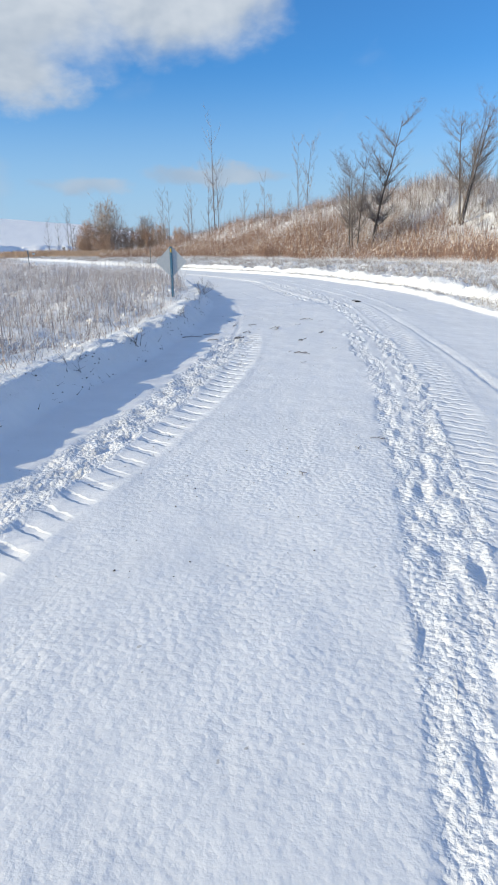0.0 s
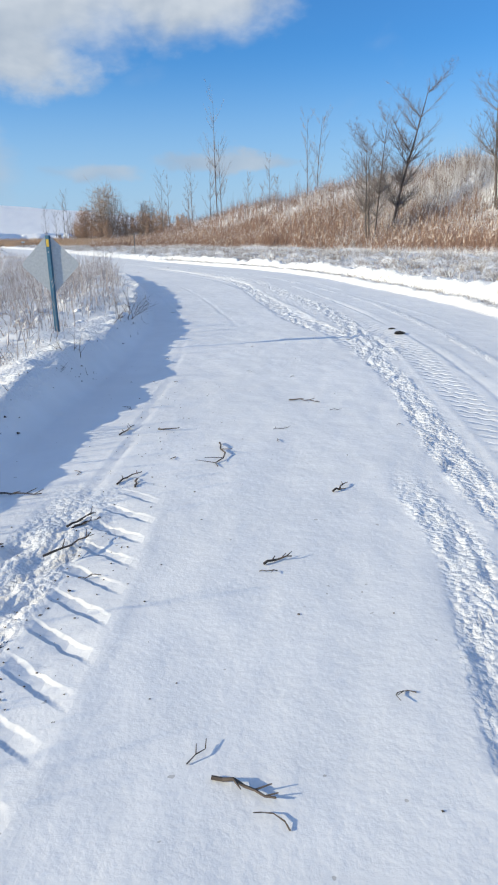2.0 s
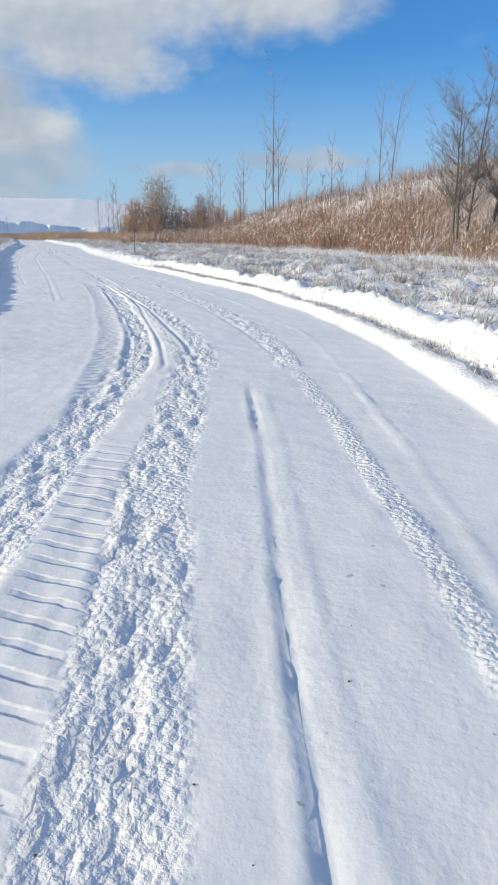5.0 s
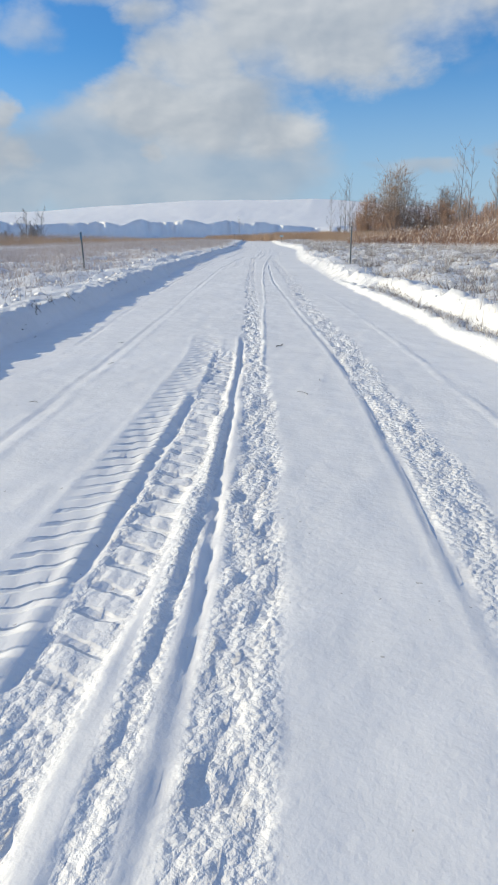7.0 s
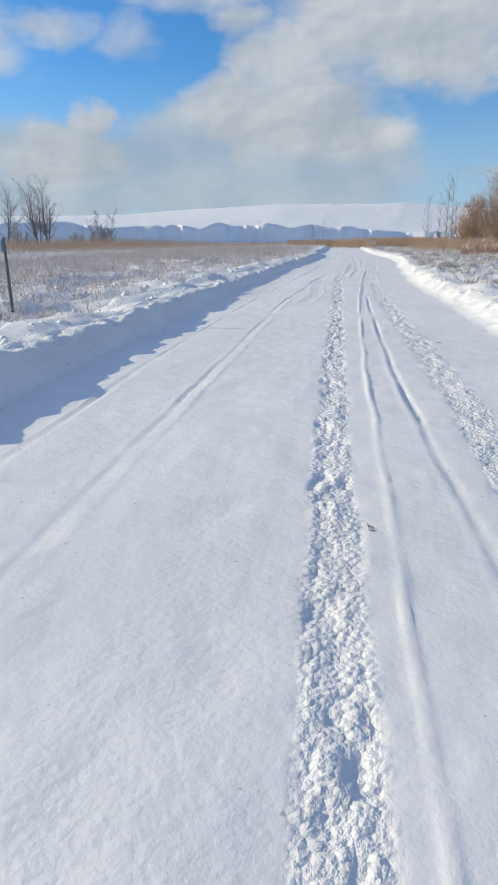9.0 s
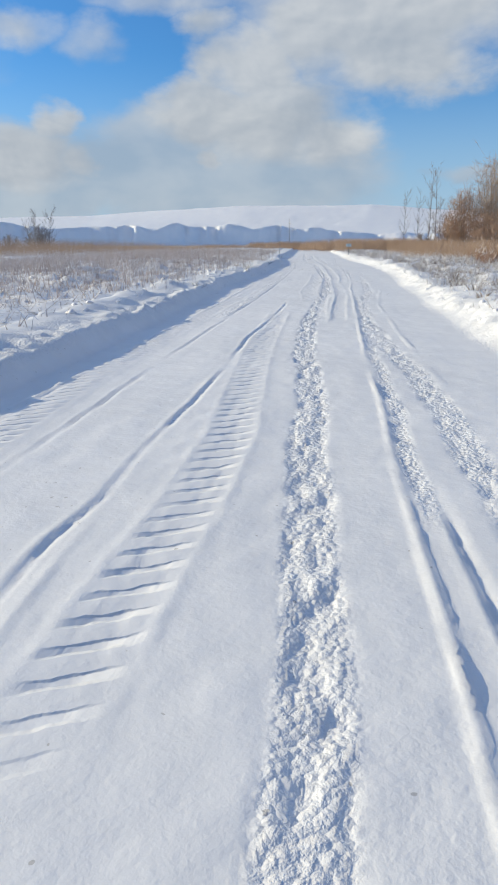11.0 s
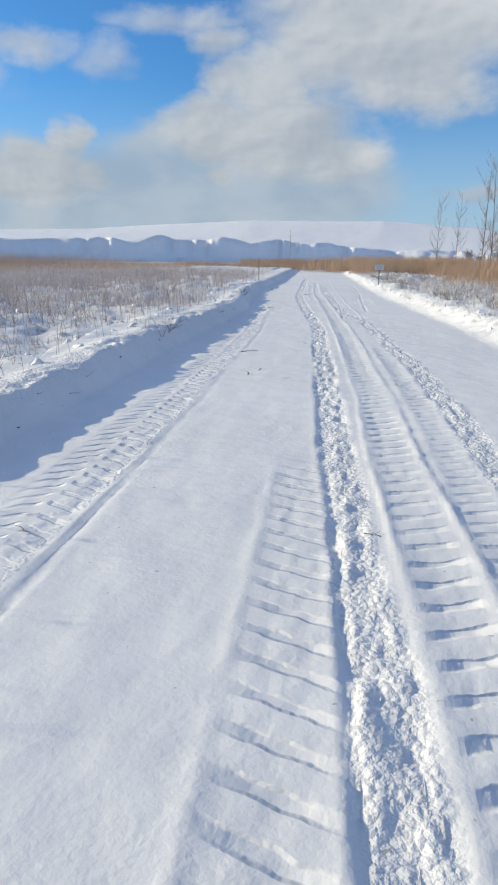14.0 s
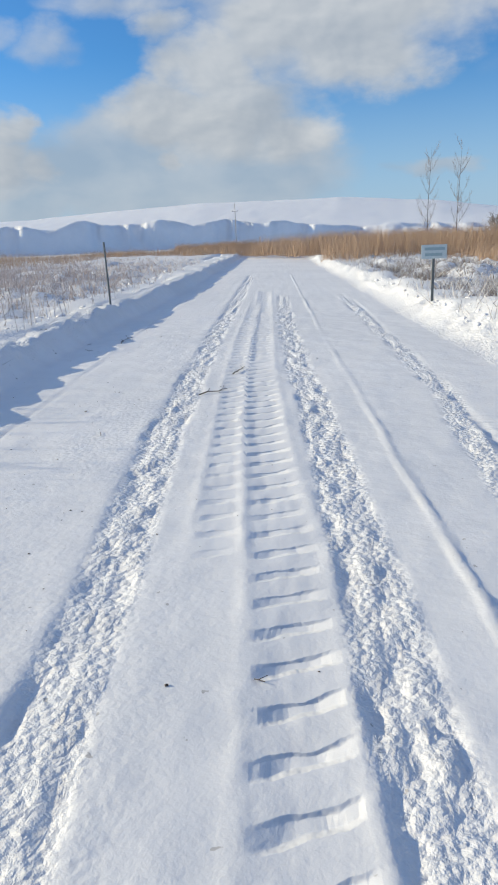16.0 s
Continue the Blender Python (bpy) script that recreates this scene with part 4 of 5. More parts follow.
def reed_places(n, front, deep, power):
    line = np.array(front)
    seg = np.hypot(*np.diff(line, axis=0).T)
    t = np.concatenate([[0], np.cumsum(seg)])
    d = np.random.rand(n) * t[-1]
    x, y = np.interp(d, t, line[:, 0]), np.interp(d, t, line[:, 1])
    way = np.diff(line, axis=0) / seg[:, None]
    knot = np.concatenate([way[:1], way[:-1] + way[1:], way[-1:]])
    knot /= np.hypot(*knot.T)[:, None]
    dx, dy = np.interp(d, t, knot[:, 0]), np.interp(d, t, knot[:, 1])
    back = deep * np.random.rand(n) ** power + 2.2 * fbm(x * 0.3, y * 0.3, 109)
    return x + dy * back, y - dx * back, back


def build_reeds():
    x, y, back = reed_places(76000, REED_FRONT, 9.5, 1.5)
    n = len(x)
    h = (0.8 + 1.35 * np.random.rand(n) ** 0.8) * np.clip(0.55 + back / 4, 0.5, 1) * (1 + 0.5 * fbm(x * 0.15, y * 0.15, 111)) * np.interp(y, (40, 90, 110, 140), (1, 1, 0.8, 0.75))
    lean = np.random.normal(0, 0.17, (n, 2)) * h[:, None] + np.array([0.12, 0.04]) * h[:, None]
    far = y > 106 + 6 * np.random.rand(n)
    root, wide = np.stack([x, y, terrain(x, y) - 0.05], -1), 0.013 + 0.024 * np.random.rand(n)
    v, f = stalks(root[far], h[far], wide[far] * 0.8, lean[far] * 1.3, False)
    stuff("reed_fringe", v, f, REED_PALE, "belt of tan reeds along the far stretch of the road", "reeds")
    v, f = stalks(root[~far], h[~far], wide[~far], lean[~far], False)
    stuff("reed_bed", v, f, REED, "dense belt of dry reddish-brown reeds beside the road", "reeds")
    # feathery pale plumes at the tips
    top = np.where(~far & (np.random.rand(n) < 0.15))[0]
    at = root[top] + np.concatenate([lean[top], h[top][:, None]], 1) * 0.88
    hp = 0.14 + 0.2 * np.random.rand(len(top))
    v, f = stalks(at, hp, 0.04 + 0.05 * np.random.rand(len(top)), np.random.normal(0.04, 0.10, (len(top), 2)), False)
    stuff("reed_plumes", v, f, REED_PLUME, "pale feathery plumes on the tips of dry reeds", "reeds")
    # taller growth climbing the far half of the mound
    x, y, back = reed_places(12000, REED_FRONT[4:10], 18.0, 0.8)
    ok = (back > 7) & (y > 74 + 6 * np.random.rand(len(x))) & patchy(x, y, 0.25, 115, 0.72)
    x, y = x[ok], y[ok]
    n = len(x)
    h = (0.8 + 1.3 * np.random.rand(n)) * (1 + 0.5 * fbm(x * 0.2, y * 0.2, 119))
    v, f = stalks(np.stack([x, y, terrain(x, y) - 0.05], -1), h, 0.022 + 0.026 * np.random.rand(n), np.random.normal(0, 0.26, (n, 2)) * h[:, None], False)
    stuff("reed_slope", v, f, REED, "reddish-brown reeds and brush climbing a mound", "reeds")
    # far field of paler reeds on the open side
    left = ((-80, 50), (-68, 84), (-62, 108), (-66, 130), (-74, 152), (-84, 178))
    x, y, deep = reed_places(26000, left[::-1], 36.0, 1.25)
    x2, y2, _ = reed_places(14000, ((-50, 148), (-58, 166), (-66, 182)), 14.0, 1.0)
    x3, y3, _ = reed_places(9000, ((-90, 182), (-74, 178), (-62, 174), (-52, 164)), 7.0, 1.0)
    x4, y4, _ = reed_places(9000, ((-88, 196), (-78, 192), (-66, 184)), 5.0, 1.0)
    tall = np.concatenate([1 + 1.5 * smooth(deep, 4, 26) * (1 + 0.3 * fbm(x * 0.08, y * 0.08, 117)), np.ones(len(x2) + len(x3) + len(x4))])
    x, y = np.concatenate([x, x2, x3, x4]), np.concatenate([y, y2, y3, y4])
    n = len(x)
    h = (0.45 + 0.45 * np.random.rand(n)) * tall * np.where((x > -64) & (y > 140), 2.1, np.where(y > 183, 1.6, 1.0))
    lean = np.random.normal(0, 0.2, (n, 2)) * h[:, None]
    v, f = stalks(np.stack([x, y, terrain(x, y) - 0.05], -1), h, 0.013 + 0.022 * np.random.rand(n), lean, False)
    stuff("reed_field", v, f, REED_PALE, "wide field of pale tan reeds in front of a bluff", "reeds")
    # seed heads and snow caught in the reeds
    x, y, back = reed_places(5000, REED_FRONT[:8], 24.0, 1.0)
    z = terrain(x, y) + np.where(back < 8, 0.7 + 1.2 * np.random.rand(len(x)), 0.2 + 0.9 * np.random.rand(len(x)))
    v, f = lumps(x, y, z, 0.012 + 0.036 * np.random.rand(len(x)) ** 2)
    stuff("reed_snow", v, f, LUMP_SNOW, "tufts of snow caught in the reeds", "snow")


def shrubs(cx, cy, tall, wide, stems, thick):
    """Low shrubs: stems fanning out from each root, each with side shoots."""
    k = np.repeat(np.arange(len(cx)), stems)
    n = len(k)
    a, out = np.random.rand(n) * 6.283, np.random.rand(n) ** 0.7
    h = tall[k] * (0.55 + 0.5 * np.random.rand(n)) * np.sqrt(1.05 - 0.7 * out ** 2)
    base = np.stack([cx[k], cy[k], terrain(cx, cy)[k] - 0.06], -1) + np.stack([np.cos(a), np.sin(a), 0 * a], -1) * (0.12 * wide[k] * out)[:, None]
    lean = np.stack([np.cos(a), np.sin(a)], -1) * (wide[k] * out)[:, None]
    pieces = [stalks(base, h, np.full(n, thick), lean, False)]
    j = np.repeat(np.arange(n), 2)
    t = 0.3 + 0.6 * np.random.rand(len(j))
    at = base[j] + np.concatenate([lean[j], h[j][:, None]], 1) * t[:, None]
    hh = h[j] * (0.12 + 0.25 * np.random.rand(len(j)))
    pieces.append(stalks(at, hh, np.full(len(j), thick * 0.7), np.random.normal(0, 0.7, (len(j), 2)) * hh[:, None] + lean[j] * 0.15, False))
    return join(pieces)


def build_brush():
    # shrubs and saplings on the slope of the mound
    x, y, back = reed_places(4600, REED_FRONT[1:11], 36.0, 0.75)
    k = np.random.choice((1, 2, 2, 2, 3, 3, 3, 4, 5), 1500)
    r, t = np.array(RIDGE), np.random.rand(1500)
    x = np.concatenate([x, r[k, 0] + (r[k + 1, 0] - r[k, 0]) * t + np.random.normal(0, 5.5, 1500)])
    y = np.concatenate([y, r[k, 1] + (r[k + 1, 1] - r[k, 1]) * t + np.random.normal(0, 5.5, 1500)])
    back = np.concatenate([back, np.full(1500, 16.0)])
    ok = (back > 3) & patchy(x, y, 0.35, 113, 0.74)
    x, y, back = x[ok], y[ok], back[ok]
    # snow-laden growth round the tree feet and on the open shoulder
    for cx, cy, wide, count in ((10.5, 68.2, 2.0, 90), (13, 69.5, 2.0, 80), (15.5, 72.5, 3.2, 200), (19.3, 64, 3.0, 60), (26, 60, 3.0, 60), (23.5, 67, 4.0, 200), (28, 60, 4.0, 120), (19.5, 75, 3.0, 260), (15.5, 79, 3.0, 200), (10.5, 82, 3.0, 200), (6, 90, 3.0, 120)):
        x, y = np.append(x, np.random.normal(cx, wide, count)), np.append(y, np.random.normal(cy, wide, count))
        back = np.append(back, np.full(count, 24.0))
    low = np.random.rand(len(x))
    tall = 0.7 + 1.5 * low ** 2 + 0.7 * (back == 24)
    brown = (np.random.rand(len(x)) < np.interp(back, (6, 22, 24), (0.9, 0.5, 0.3)))
    v, f = shrubs(x[brown], y[brown], tall[brown], 0.25 + 0.5 * tall[brown], 6, 0.032)
    stuff("brush", v, f, BRUSH, "tangled brown brush on a snowy mound", "brush")
    v, f = shrubs(x[~brown], y[~brown], tall[~brown] * 0.8, 0.3 + 0.6 * tall[~brown], 6, 0.038)
    stuff("frosted_brush", v, f, FROST_BRUSH, "snow-covered brush on the upper slope of the mound", "brush")
    # straight saplings standing over it
    x, y, back = reed_places(900, REED_FRONT[1:10], 30.0, 0.8)
    ok = back > 5
    x, y = x[ok], y[ok]
    n = len(x)
    h = 1.2 + 2.2 * np.random.rand(n) ** 2
    v, f = stalks(np.stack([x, y, terrain(x, y) - 0.05], -1), h, 0.03 + 0.02 * np.random.rand(n), np.random.normal(0, 0.08, (n, 2)) * h[:, None])
    stuff("saplings", v, f, TWIG, "thin bare saplings standing on the snowy mound", "saplings")


def tubes(segments, sides):
    """Tapered tubes for rows of (ax, ay, az, bx, by, bz, ra, rb)."""
    seg = np.array(segments)
    a, b = seg[:, :3], seg[:, 3:6]
    d = b - a
    d = d / np.maximum(np.linalg.norm(d, axis=1), 1e-6)[:, None]
    ref = np.where(np.abs(d[:, 2:3]) > 0.9, np.array([[1.0, 0, 0]]), np.array([[0, 0, 1.0]]))
    p = np.cross(d, ref)
    p /= np.linalg.norm(p, axis=1)[:, None]
    q = np.cross(d, p)
    ang = np.arange(sides) * 2 * np.pi / sides
    ring = p[:, None, :] * np.cos(ang)[None, :, None] + q[:, None, :] * np.sin(ang)[None, :, None]
    v = np.concatenate([a[:, None, :] + ring * seg[:, 6, None, None], b[:, None, :] + ring * seg[:, 7, None, None]], 1)
    i = np.arange(len(seg))[:, None] * 2 * sides
    f = []
    for k in range(sides):
        j = (k + 1) % sides
        f.append(i + np.array([[k, j, sides + j, sides + k]]))
    return v.reshape(-1, 3), np.concatenate(f)


def grow(rng, start, way, length, radius, level, out, style):
    """Grows one limb with its side limbs; out collects the pieces by level, the last level as single spikes."""
    last = level >= style["levels"]
    if last:
        length *= 1.35
        radius *= 0.75
    n = 1 if last else (9, 6, 4)[min(level, 2)]
    crook = style["crook"] * (0.4 if level == 0 else 1.0)
    pos, d = Vector(start), Vector(way).normalized()
    spots = []
    for i in range(n):
        r0 = radius * (1 - 0.85 * i / n)
        r1 = radius * (1 - 0.85 * (i + 1) / n)
        d = (d + Vector((rng.gauss(0, 1), rng.gauss(0, 1), rng.gauss(0, 0.5))) * crook + Vector((0, 0, style["lift"]))).normalized()
        end = pos + d * length / n
        out[4 if last else level].append((*pos, *end, r0, r1))
        spots.append((pos.lerp(end, rng.random()), d.copy(), r1, (i + 1) / n))
        pos = end
    if last:
        return
    for p, dd, r, t in spots:
        if level == 0 and t < style["clear"]:
            continue
        for _ in range(style["split"][level]):
            a = rng.random() * 6.283
            side = Vector((math.cos(a), math.sin(a), 0.1))
            wide = style["spread"] * (0.85 if level >= 1 else 1.0)
            w = (dd * (1 - wide) + side * wide).normalized()
            grow(rng, p, w, length * style["ratio"] * (1.2 - 0.6 * t) * (0.7 + 0.6 * rng.random()), max(r * 0.6, style["fine"]), level + 1, out, style)


def spikes(segments):
    """Three-sided points for rows like those of tubes()."""
    v, f = tubes(segments, 3)
    v = v.reshape(-1, 6, 3)
    tip = v[:, 3:].mean(1, keepdims=True)
    v = np.concatenate([v[:, :3], tip], 1)
    i = np.arange(len(v))[:, None] * 4
    return v.reshape(-1, 3), np.concatenate([i + np.array([[k, (k + 1) % 3, 3]]) for k in range(3)])


TREE = dict(crook=0.08, lift=0.06, levels=3, clear=0.26, split=(3, 3, 3), spread=0.56, ratio=0.36, fine=0.0038)
LEANING = dict(crook=0.06, lift=0.035, levels=3, clear=0.30, split=(4, 3, 3), spread=0.56, ratio=0.34, fine=0.0038)
SLIM = dict(crook=0.03, lift=0.08, levels=3, clear=0.18, split=(2, 2, 2), spread=0.46, ratio=0.29, fine=0.007)
FAR = dict(crook=0.10, lift=0.04, levels=3, clear=0.15, split=(2, 2, 2), spread=0.46, ratio=0.40, fine=0.010)


def build_tree(name, place, height, seed, style, stems, bark, twig, label, lean=0.0, spread=0.35, thick=0.013):
    rng = random.Random(seed)
    x, y = place
    z = float(terrain(np.array([x]), np.array([y]))[0]) - 0.1
    out = {k: [] for k in range(5)}
    for k in range(stems):
        a = rng.random() * 6.283
        w = Vector((math.cos(a) * spread * (stems > 1) + lean, math.sin(a) * spread * (stems > 1), 1.0))
        h = height * (1.0 if k == 0 else 0.65 + 0.35 * rng.random())
        grow(rng, (0.25 * math.cos(a) * (stems > 1), 0.25 * math.sin(a) * (stems > 1), 0), w, h, height * thick * (1 if stems < 4 else 0.6), 0, out, style)
    root = new(name)
    root.location = (x, y, z)
    tagged(root, label, "tree" if "bush" not in name else "bush")
    for k in range(stems):
        tv, tf = tubes(out[0][9 * k:9 * k + 9], 7)
        trunk = new("trunk", mesh_of("trunk", tv, [tf], bark, True))
        trunk.parent = root
    lv, lf = tubes(out[1], 4)
    cv, cf = tubes(out[2], 3)
    pv, pf = spikes(out[4])
    crown = new("crown", mesh_of("crown", np.concatenate([lv, cv, pv]), [lf, cf + len(lv), pf + len(lv) + len(cv)], twig))
    crown.parent = root
    tagged(crown, kind="stuff")
    return root


def build_bush(place, height, wide, seed, label, twig, dense=10):
    """Many thin rods fanning out from the root, each with side shoots."""
    rng = np.random.default_rng(seed)
    x, y = place
    z = float(terrain(np.array([x]), np.array([y]))[0]) - 0.1
    n = int(dense * wide)
    a = rng.random(n) * 6.283
    out = rng.random(n) ** 0.6
    tall = height * np.sqrt(1.02 - 0.9 * out ** 2) * (0.80 + 0.16 * rng.random(n))
    root = np.stack([np.cos(a) * out * 0.2 * wide, np.sin(a) * out * 0.2 * wide, np.zeros(n)], -1)
    tip = np.stack([np.cos(a) * out * wide * 0.85, np.sin(a) * out * wide * 0.85, tall], -1)
    mid = root + (tip - root) * np.array([0.6, 0.6, 0.5]) + rng.normal(0, 0.12, (n, 3))
    rods = np.concatenate([np.concatenate([root, mid, np.full((n, 1), 0.045), np.full((n, 1), 0.026)], 1), np.concatenate([mid, tip, np.full((n, 1), 0.026), np.full((n, 1), 0.010)], 1)])
    # branchlets, then fine shoots on them
    k = np.repeat(np.arange(n), 22)
    t = 0.15 + 0.85 * rng.random(len(k))
    base = np.where(t[:, None] < 0.5, root[k] + (mid - root)[k] * (t * 2)[:, None], mid[k] + (tip - mid)[k] * (t * 2 - 1)[:, None])
    way = rng.normal(0, 1, (len(k), 3)) * np.array([1, 1, 0.7]) + np.array([0, 0, 0.45]) + (tip - root)[k] / height * 0.6
    end = base + way * (0.055 * height * (0.5 + rng.random(len(k))))[:, None]
    limb = np.concatenate([base, end, np.full((len(k), 1), 0.02), np.full((len(k), 1), 0.006)], 1)
    j = np.repeat(np.arange(len(k)), 5)
    t = (0.2 + 0.8 * rng.random(len(j)))[:, None]
    b2 = base[j] + (end - base)[j] * t
    w2 = rng.normal(0, 1, (len(j), 3)) * np.array([1, 1, 0.8]) + np.array([0, 0, 0.35]) + way[j] * 0.5
    e2 = b2 + w2 * (0.036 * height * (0.5 + rng.random(len(j))))[:, None]
    e2[:, 2] = np.maximum(e2[:, 2], 0.1)
    shoots = np.concatenate([limb, np.concatenate([b2, e2, np.full((len(j), 1), 0.014), np.full((len(j), 1), 0.004)], 1)])
    bush = new("willow_bush")
    bush.location = (x, y, z)
    tagged(bush, label, "bush")
    rv, rf = tubes(rods, 3)
    sv, sf = spikes(shoots)
    for name, v, f, mat in (("stem", rv, rf, WILLOW_BARK), ("crown", sv, sf, twig)):
        ob = new(name, mesh_of(name, v, [f], mat))
        ob.parent = bush
        tagged(ob, kind="stuff")


def build_trees():
    bare = "tall bare grey tree on a snowy mound"
    build_tree("bare_tree", (12.0, 68.3), 11.9, 1, LEANING, 1, BARK, TWIG, "tall bare grey tree leaning beside a snowy mound", 0.12, 0.0, 0.012)
    build_tree("bare_tree", (12.5, 69.2), 7.5, 6, LEANING, 1, BARK, TWIG, "tall bare grey tree leaning beside a snowy mound", 0.10, 0.0, 0.008)
    build_tree("bare_tree", (10.0, 66.5), 9.6, 2, TREE, 3, BARK, TWIG, "many-stemmed bare tree with snow on its forks", -0.03, 0.10, 0.009)
    build_tree("bare_tree", (19.3, 64.0), 9.8, 3, TREE, 3, BARK, TWIG, bare, 0.04, 0.16, 0.011)
    build_tree("bare_tree", (26.0, 60.0), 11.8, 4, TREE, 3, BARK, TWIG, bare, 0.0, 0.2, 0.011)
    slim = "slender bare poplar behind the reeds"
    for x, y, h, seed in ((-5.8, 121, 16.5, 11), (-5.2, 122, 11.5, 12), (-6.8, 120, 8.5, 18), (-9.5, 118, 8.5, 26), (-10.1, 119, 6.5, 27), (-15.8, 130, 10, 16), (-14.9, 131, 9, 17),
                          (2.2, 95, 7.0, 13), (1.2, 96, 4.5, 28), (-0.6, 104, 5.5, 29), (3.2, 97, 4.5, 30), (7.3, 103, 10.2, 14), (8.6, 104, 10.8, 15), (5.6, 96, 3.5, 19), (16, 118, 12, 20),
                          (-55.2, 191.9, 10.0, 21), (-50.9, 186, 9.0, 22), (-42.7, 164.6, 10.6, 23), (-41.9, 165.2, 10.4, 32), (-41.0, 164.0, 6.5, 33)):
        build_tree("slim_tree", (x, y), h, seed, SLIM, 1, BARK, SLIM_TWIG, slim, 0.0, 0.1, 0.0055)
    warm = "broad orange-brown willow bush without leaves"
    for x, y, h, wide, seed in ((-37.4, 164, 8.6, 4.3, 31), (-33.6, 162, 5.6, 3.4, 32), (-39.8, 165, 5.6, 2.3, 33), (-29.0, 167, 6.8, 4.0, 34), (-25.5, 166, 6.4, 3.6, 35), (-21.0, 166, 6.8, 4.2, 36), (-16.5, 164, 5.4, 3.8, 37)):
        build_bush((x, y), h, wide, seed, warm, OSIER, 16)
    build_bush((-43.6, 166), 2.9, 2.4, 38, "low grey thicket beside a willow", SLIM_TWIG)
    for x, y, h, wide, seed in ((-117.5, 160.5, 4.0, 3.5, 61), (-131, 149.5, 4.0, 4.0, 62), (-122, 157, 3.0, 3.0, 63)):
        build_bush((x, y), h, wide, seed, "low grey thicket around the far trees", SLIM_TWIG)
    for x, y, h, wide, seed in ((-33.8, 167, 13.4, 6.3, 51), (-24.5, 169, 9.0, 4.0, 52)):
        build_bush((x, y), h, wide, seed, "tall rounded willow bush with pale bare branches", WILLOW_TWIG, 14)
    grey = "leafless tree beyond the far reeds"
    # crowns take the paler twig colour, distance haze put into the material
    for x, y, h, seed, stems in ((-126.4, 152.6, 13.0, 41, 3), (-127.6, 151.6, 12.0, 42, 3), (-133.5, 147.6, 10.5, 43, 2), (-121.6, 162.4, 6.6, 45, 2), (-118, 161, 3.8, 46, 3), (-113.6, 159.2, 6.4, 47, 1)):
        build_tree("far_tree", (x, y), h, seed, FAR, stems, BARK, HAZY_TWIG, grey, 0.0, 0.25)


# ---- signs and posts ----
def box(bm, cx, cy, cz, sx, sy, sz, bevel=0.0):
    r = bmesh.ops.create_cube(bm, size=1.0, matrix=Matrix.Translation((cx, cy, cz)) @ Matrix.Diagonal((sx, sy, sz, 1)))
    if bevel:
        bmesh.ops.bevel(bm, geom=list({e for v in r["verts"] for e in v.link_edges}), offset=bevel, segments=2, affect="EDGES")


def height_at(x, y):
    return float(ground_z(np.array([x]), np.array([y]))[0])


def channel_post(height, mat_name, width=0.06):
    """A U-shaped steel post with punched holes left as small studs."""
    bm = bmesh.new()
    box(bm, 0, 0, height / 2 - 0.2, width * 0.5, 0.006, height + 0.4, 0.001)
    for sx in (-1, 1):
        box(bm, sx * width * 0.27, 0.012, height / 2 - 0.2, 0.005, 0.03, height + 0.4, 0.001)
        box(bm, sx * width * 0.40, 0.026, height / 2 - 0.2, width * 0.26, 0.005, height + 0.4, 0.001)
    return bm


def build_diamond_sign():
    x, y = -2.07, 18.30
    z = height_at(x, y)
    root = new("road_sign")
    root.location = (x, y, z)
    root.rotation_euler = (0, 0, radians(2))
    tagged(root, "diamond-shaped warning sign seen from its bare metal back", "road sign")
    top = 1.66 - z
    post = part("post", channel_post(top, "", 0.066), POST_BLUE, root, "blue-green steel channel post")
    bm = bmesh.new()
    r = 0.39
    pts = []
    for k in range(4):
        a = math.pi / 2 * k
        for t in range(-3, 4):
            b = a + radians(45) * t / 3
            cx, cz = math.cos(a) * (r - 0.05), math.sin(a) * (r - 0.05)
            pts.append((cx + 0.05 * math.cos(b), cz + 0.05 * math.sin(b)))
    vs = [bm.verts.new((px, 0.034, pz + top - 0.39)) for px, pz in pts]
    fc = bm.faces.new(vs)
    ext = bmesh.ops.extrude_face_region(bm, geom=[fc])
    bmesh.ops.translate(bm, verts=[g for g in ext["geom"] if isinstance(g, bmesh.types.BMVert)], vec=(0, 0.004, 0))
    bmesh.ops.recalc_face_normals(bm, faces=bm.faces)
    part("plate", bm, SIGN_BACK, root, "grey aluminium back of the sign")
    bm = bmesh.new()
    box(bm, 0, -0.006, top - 0.10, 0.038, 0.003, 0.10, 0.001)
    part("sticker", bm, YELLOW, root, "yellow sticker")
    for dz in (0.16, 0.56):
        bm = bmesh.new()
        bmesh.ops.create_cone(bm, cap_ends=True, segments=6, radius1=0.010, radius2=0.010, depth=0.012, matrix=pose(0, -0.008, top - dz - 0.06, 90))
        part("bolt", bm, BOLT, root)


def build_marker(x, y, height, seed, lean, label, cap, thick=0.038):
    rng = random.Random(seed)
    z = height_at(x, y)
    root = new("marker_post")
    root.location = (x, y, z)
    root.rotation_euler = (radians(lean), radians(rng.uniform(-1, 1)), radians(20))
    tagged(root, label, "post", "posts along the road")
    bm = bmesh.new()
    bmesh.ops.create_cone(bm, cap_ends=True, segments=10, radius1=thick, radius2=thick * 0.8, depth=height + 0.3, matrix=Matrix.Translation((0, 0, height / 2 - 0.15)))
    part("shaft", bm, POST_DARK, root)
    if cap:
        bm = bmesh.new()
        box(bm, 0, -0.04, height - 0.17, 0.08, 0.010, 0.26, 0.004)
        part("reflector", bm, POST_BLUE, root, "blue-green marker strip")


